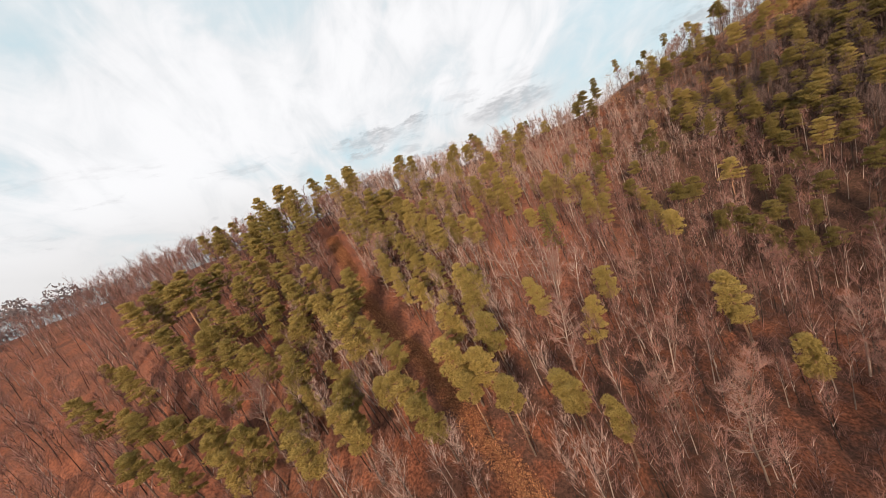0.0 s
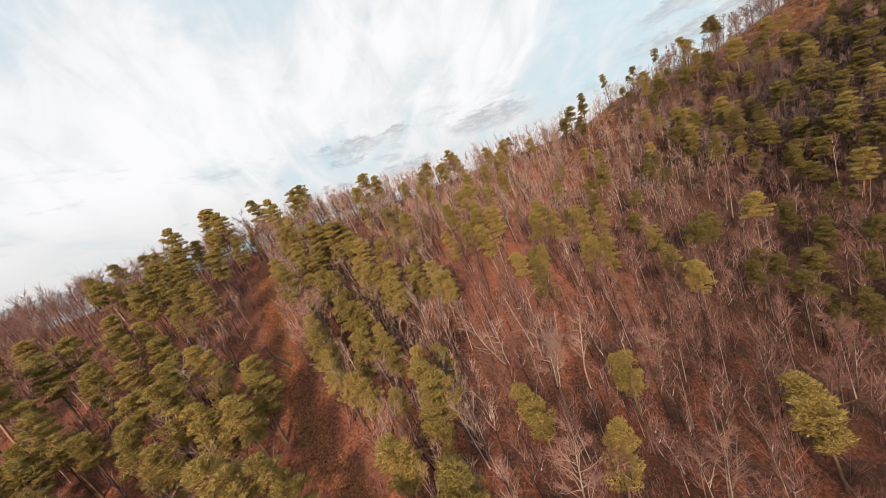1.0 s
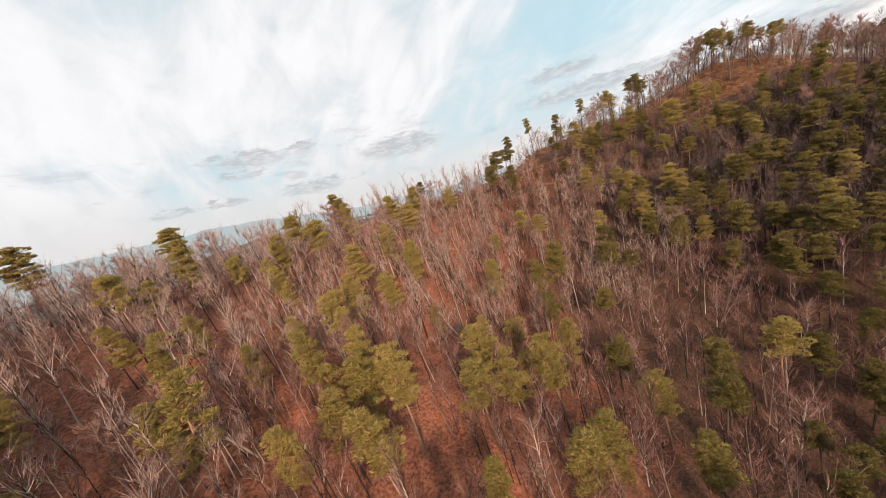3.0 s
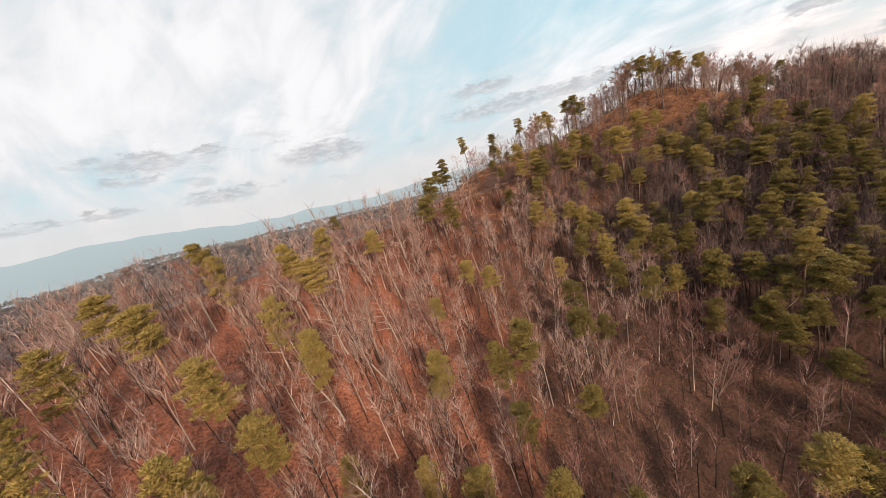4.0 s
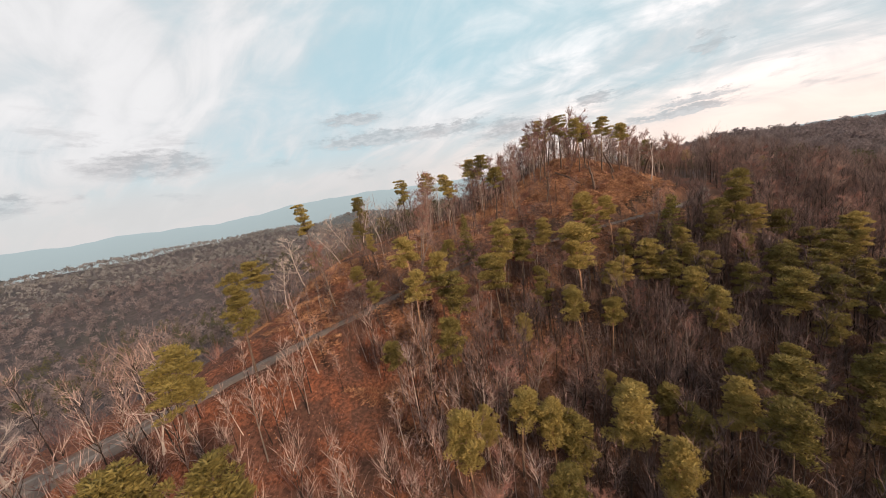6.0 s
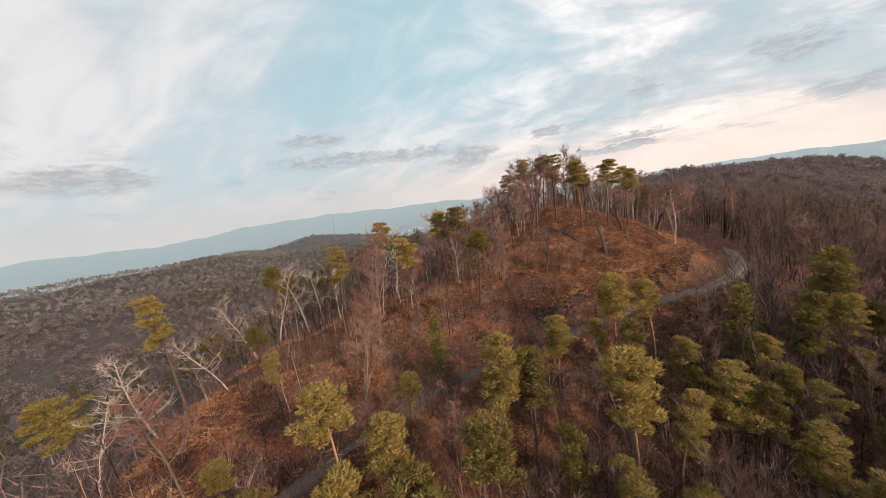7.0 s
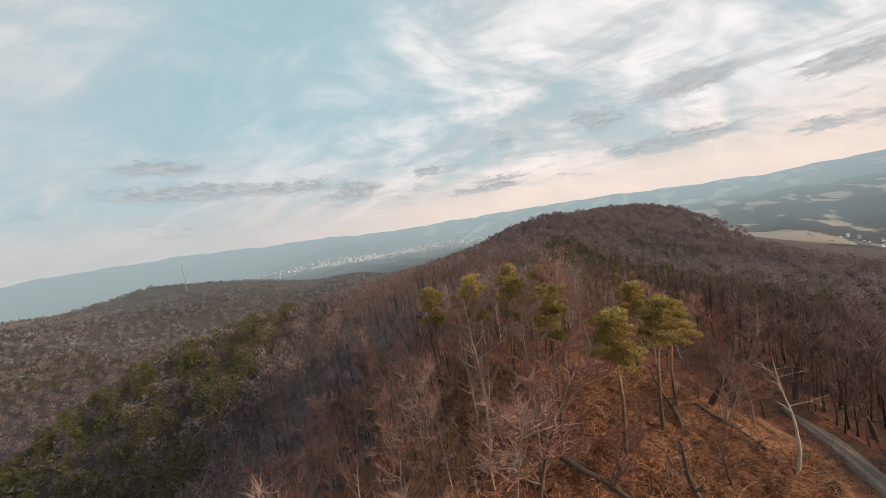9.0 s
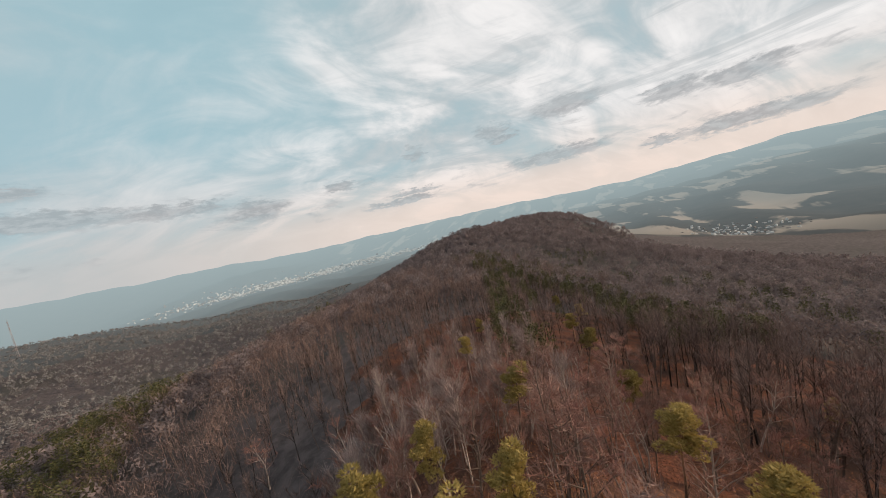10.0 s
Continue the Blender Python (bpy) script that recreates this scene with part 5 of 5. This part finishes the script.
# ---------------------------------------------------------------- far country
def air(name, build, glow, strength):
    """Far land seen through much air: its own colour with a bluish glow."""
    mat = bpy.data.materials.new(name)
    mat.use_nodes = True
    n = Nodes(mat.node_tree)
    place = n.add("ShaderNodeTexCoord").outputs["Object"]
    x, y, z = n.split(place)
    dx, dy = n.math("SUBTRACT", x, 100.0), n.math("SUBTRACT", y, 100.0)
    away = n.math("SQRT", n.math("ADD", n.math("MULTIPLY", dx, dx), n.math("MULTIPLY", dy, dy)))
    # painted haze: emission takes over from the land's colour with distance
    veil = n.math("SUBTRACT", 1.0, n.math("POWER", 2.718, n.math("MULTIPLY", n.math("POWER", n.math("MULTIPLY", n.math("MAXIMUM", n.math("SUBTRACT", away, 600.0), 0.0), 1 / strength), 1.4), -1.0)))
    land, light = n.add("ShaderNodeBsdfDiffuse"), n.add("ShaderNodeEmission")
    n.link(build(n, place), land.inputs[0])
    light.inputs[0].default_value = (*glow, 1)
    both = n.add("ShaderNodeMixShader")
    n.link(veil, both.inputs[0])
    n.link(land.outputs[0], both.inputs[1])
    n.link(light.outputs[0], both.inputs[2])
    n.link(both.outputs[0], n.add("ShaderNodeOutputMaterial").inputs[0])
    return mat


def far_cover(n, p):
    x, y, z = n.split(p)
    flat = n.vector(x, y, 0.0)
    wood = n.mix(n.noise(flat, 0.02, 5), (0.034, 0.034, 0.034), (0.085, 0.074, 0.070))
    field = n.mix(n.noise(flat, 0.006, 2), (0.36, 0.30, 0.25), (0.25, 0.205, 0.165))
    patch = n.noise(n.vector(n.math("ADD", n.math("MULTIPLY", x, 0.55), n.math("MULTIPLY", y, -0.35)), n.math("ADD", n.math("MULTIPLY", x, 0.9), n.math("MULTIPLY", y, 1.5)), 0.0), 0.0036, 5, 0.52, 0.5)
    south = n.ramp(n.math("ADD", n.math("MULTIPLY", x, 0.35), n.math("MULTIPLY", y, -1.0)), 500.0, 900.0)
    return n.mix(n.math("MULTIPLY", n.math("MULTIPLY", n.ramp(patch, 0.55, 0.60), n.ramp(n.math("SUBTRACT", n.math("MULTIPLY", x, 0.5), y), 900.0, 1300.0)), n.math("ADD", n.math("MULTIPLY", south, 0.85), 0.12)), wood, field)


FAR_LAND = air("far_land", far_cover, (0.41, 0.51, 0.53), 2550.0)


def bell(a, mid, wide):
    return np.exp(-(((a - mid) / wide) ** 2))


# Top of the far range: azimuth to the right of +y, height.
RANGE = [(-70, 120), (-20, 139), (-14, 178), (-4, 124), (2, 70), (8, 38), (13, 55), (23, 24), (33, 108), (45, 130), (56, 90), (62, 108), (74, 52), (90, 55), (104, 70), (116, 52), (129, 24), (139, 80), (147, 124), (154, 128), (175, 120), (200, 110)]


def far_height(az, d, x, y):
    """Height of the country beyond a kilometre, by azimuth to the left of +y and distance."""
    near = LAND.height(x, y) - 12 + 18 * np.clip((d - 900) / 260, 0, 1)
    step = lambda lo, hi: np.clip((d - lo) / (hi - lo), 0, 1) ** 2 * (3 - 2 * np.clip((d - lo) / (hi - lo), 0, 1))
    rough = 5 * np.sin(az * 0.93) + 4 * np.sin(az * 2.1 + 1)
    top = np.interp(-az, *zip(*RANGE)) + rough
    south = bell(az, -160, 34)
    hill = 98 * bell(az, -69, 8) * bell(d, 3520, 270) + 40 * bell(az, -60, 5) * bell(d, 3300, 300)
    z = near + (top - near) * step(3300, 4450) + hill + 150 * south * step(1500, 2900) * (1 - step(3300, 4450))
    return z + step(1500, 2500) * 9 * np.sin(x * 0.004 + 2 * np.sin(y * 0.002)) * np.sin(y * 0.005)


def make_backdrop():
    az, d = np.arange(70, -200, -1.0), np.concatenate([np.linspace(900, 2600, 26), np.linspace(2680, 4700, 30)])
    ga, gd = np.meshgrid(az, d, indexing="ij")
    x, y = 100 - gd * np.sin(np.radians(ga)), 100 + gd * np.cos(np.radians(ga))
    z = far_height(ga.ravel(), gd.ravel(), x.ravel(), y.ravel())
    i, j = np.meshgrid(np.arange(len(az) - 1), np.arange(len(d) - 1), indexing="ij")
    k, m = (i * len(d) + j).ravel(), len(d)
    faces = np.stack([k, k + 1, k + m + 1, k + m], 1)
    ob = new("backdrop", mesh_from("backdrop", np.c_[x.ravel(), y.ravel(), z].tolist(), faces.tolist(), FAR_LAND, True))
    tagged(ob, "hazy blue hills, fields and mountains in the distance", "landscape", kind="structure")


make_backdrop()


def make_town(name, seed, n, az, dist, label, size):
    """Far houses: small blocks with pitched roofs, pale with haze."""
    rng = np.random.default_rng(seed)
    heap = Heap()
    a, d = rng.normal(az[0], az[1], n), rng.normal(dist[0], dist[1], n)
    x, y = 100 - d * np.sin(np.radians(a)), 100 + d * np.cos(np.radians(a))
    z = far_height(a, d, x, y)
    for k in range(n):
        w, l, h, t = rng.uniform(*size), rng.uniform(*size) * 1.6, rng.uniform(*size) * rng.choice([0.4, 0.45, 0.5, 1.0]), rng.uniform(0, 3.1)
        c, s = math.cos(t), math.sin(t)
        pts = [(-w, -l, -3), (w, -l, -3), (w, l, -3), (-w, l, -3), (-w, -l, h), (w, -l, h), (w, l, h), (-w, l, h), (0, -l, h * 1.35), (0, l, h * 1.35)]
        verts = np.array([(x[k] + (px * c - py * s) / 2, y[k] + (px * s + py * c) / 2, z[k] + pz) for px, py, pz in pts])
        heap.add(verts, np.array([(0, 1, 5), (0, 5, 4), (1, 2, 6), (1, 6, 5), (2, 3, 7), (2, 7, 6), (3, 0, 4), (3, 4, 7), (4, 5, 8), (6, 7, 9), (5, 6, 9), (5, 9, 8), (7, 4, 8), (7, 8, 9)]))
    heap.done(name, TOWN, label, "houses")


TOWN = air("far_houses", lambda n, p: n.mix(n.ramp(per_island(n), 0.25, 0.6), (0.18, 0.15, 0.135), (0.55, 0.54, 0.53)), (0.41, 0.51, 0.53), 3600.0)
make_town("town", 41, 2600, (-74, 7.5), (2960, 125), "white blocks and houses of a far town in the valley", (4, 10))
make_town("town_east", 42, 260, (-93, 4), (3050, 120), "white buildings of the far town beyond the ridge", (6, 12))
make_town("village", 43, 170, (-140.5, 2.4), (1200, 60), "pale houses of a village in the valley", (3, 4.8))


def make_mast():
    """A lattice radio mast on the dark hill."""
    x, y = 100 + 1180 * math.sin(radians(45.3)), 100 + 1180 * math.cos(radians(45.3))
    z = far_height(np.array([-45.3]), np.array([1180.0]), np.array([x]), np.array([y]))[0] - 4
    top = 84.0
    ob = new("radio_mast")
    ob.location = (x, y, z)
    corner = lambda k, f: Vector((math.cos(2.1 * k), math.sin(2.1 * k), 0)) * (1.9 - 1.2 * f) + Vector((0, 0, f * top))
    for k in range(3):
        v, f = rods([(corner(k, 0), corner(k, 1), 0.2, 0.14, 5)])
        part("leg", mesh_from("mast_leg", v, f, MAST), ob)
    braces = [(corner(k, i / 16), corner((k + 1) % 3, (i + 1) / 16), 0.13, 0.13, 3) for k in range(3) for i in range(16)]
    v, f = rods(braces)
    part("bracing", mesh_from("mast_bracing", v, f, MAST), ob)
    v, f = rods([((0, 0, top), (0, 0, top + 9), 0.18, 0, 4)])
    part("antenna", mesh_from("mast_antenna", v, f, MAST), ob)
    tagged(ob, "thin red-grey lattice radio mast on a far hill", "radio mast")


MAST = surface("mast_steel", lambda n, p: (n.mix(n.noise(p, 0.2, 2), (0.22, 0.17, 0.17), (0.34, 0.31, 0.31)), None), 0.5)
make_mast()


# ---------------------------------------------------------------- details
def make_log(a, b, radius, label, seed):
    """A fallen trunk with broken limb stubs, lying on the ground."""
    rng = random.Random(seed)
    (ax, ay), (bx, by) = a, b
    ob = new("fallen_log")
    ob.location = (ax, ay, LAND.at(ax, ay))
    points = []
    for i in range(9):
        x, y = ax + (bx - ax) * i / 8 + rng.gauss(0, 0.06), ay + (by - ay) * i / 8 + rng.gauss(0, 0.06)
        points.append(Vector((x, y, LAND.at(x, y) + radius * 0.7)) - ob.location)
    go = (points[-1] - points[0]).normalized()
    u = go.cross(Vector((0, 0, 1))).normalized()
    w = u.cross(go)
    v = [tuple(p + (u * math.cos(k * 0.785) + w * math.sin(k * 0.785)) * radius * (1 - 0.06 * i)) for i, p in enumerate(points) for k in range(8)]
    f = [(i * 8 + k, i * 8 + (k + 1) % 8, i * 8 + 8 + (k + 1) % 8, i * 8 + 8 + k) for i in range(8) for k in range(8)] + [tuple(range(7, -1, -1)), tuple(range(64, 72))]
    part("trunk", mesh_from("log_trunk", v, f, DARK_WOOD, True), ob)
    for i in range(5):
        p = points[rng.randrange(2, 8)]
        v, f = rods([(p, p + Vector((rng.gauss(0, 0.5), rng.gauss(0, 0.5), rng.uniform(0.2, 0.7))), 0.05, 0.0, 5)])
        part("limb_stub", mesh_from("log_limb", v, f, DARK_WOOD), ob)
    tagged(ob, label, "log", "fallen logs")


DARK_WOOD = surface("weathered_wood", lambda n, p: (n.mix(n.noise(p, 3.0, 5, 0.65), (0.035, 0.026, 0.022), (0.16, 0.115, 0.09)), n.noise(p, 6.0, 4)), 0.9, 0.5, 0.03)
for k, (a, b, r) in enumerate([((123.1, 101.2), (119.9, 95.9), 0.22), ((105.5, 106.8), (109.2, 104.2), 0.16), ((130.2, 88.4), (126.4, 86.1), 0.18), ((98.5, 119.2), (101.6, 116.6), 0.15), ((52.5, 108.5), (55.6, 107.2), 0.18), ((-15.5, 55.2), (-18.3, 57.4), 0.17), ((33.0, 91.0), (36.2, 92.4), 0.16)]):
    make_log(a, b, r, "dark weathered fallen trunk lying among leaves", 60 + k)


def make_rock(x, y, size, seed):
    """A rough block of rock half sunk in the bank."""
    rng = random.Random(seed)
    bm = bmesh.new()
    bmesh.ops.create_icosphere(bm, subdivisions=2, radius=1.0)
    squash = Vector((rng.uniform(0.9, 1.6), rng.uniform(0.6, 1.0), rng.uniform(0.35, 0.55)))
    for v in bm.verts:
        bump = 1 + 0.45 * noise.noise(v.co * 1.3 + Vector((seed, 0, 0))) + 0.2 * noise.noise(v.co * 3.5 + Vector((0, seed, 0)))
        v.co = Vector((v.co.x * squash.x, v.co.y * squash.y, v.co.z * squash.z)) * bump * size
    me = bpy.data.meshes.new("rock")
    bm.to_mesh(me)
    bm.free()
    me.materials.append(ROCK)
    ob = new("rock", me)
    ob.location, ob.rotation_euler = (x, y, LAND.at(x, y) - size * 0.06), (0, 0, rng.uniform(0, 6.28))
    tagged(ob, "rough brown rock jutting from the eroded road bank", "rock", "rocks in the road bank")


def make_rocks():
    rng = random.Random(13)
    line = along(BANK[1:], 0.55)
    for k, (x, y, z) in enumerate(line):
        make_rock(x + rng.gauss(-0.5, 0.35), y + rng.gauss(-0.4, 0.3), rng.uniform(0.16, 0.46), k + 1)


make_rocks()
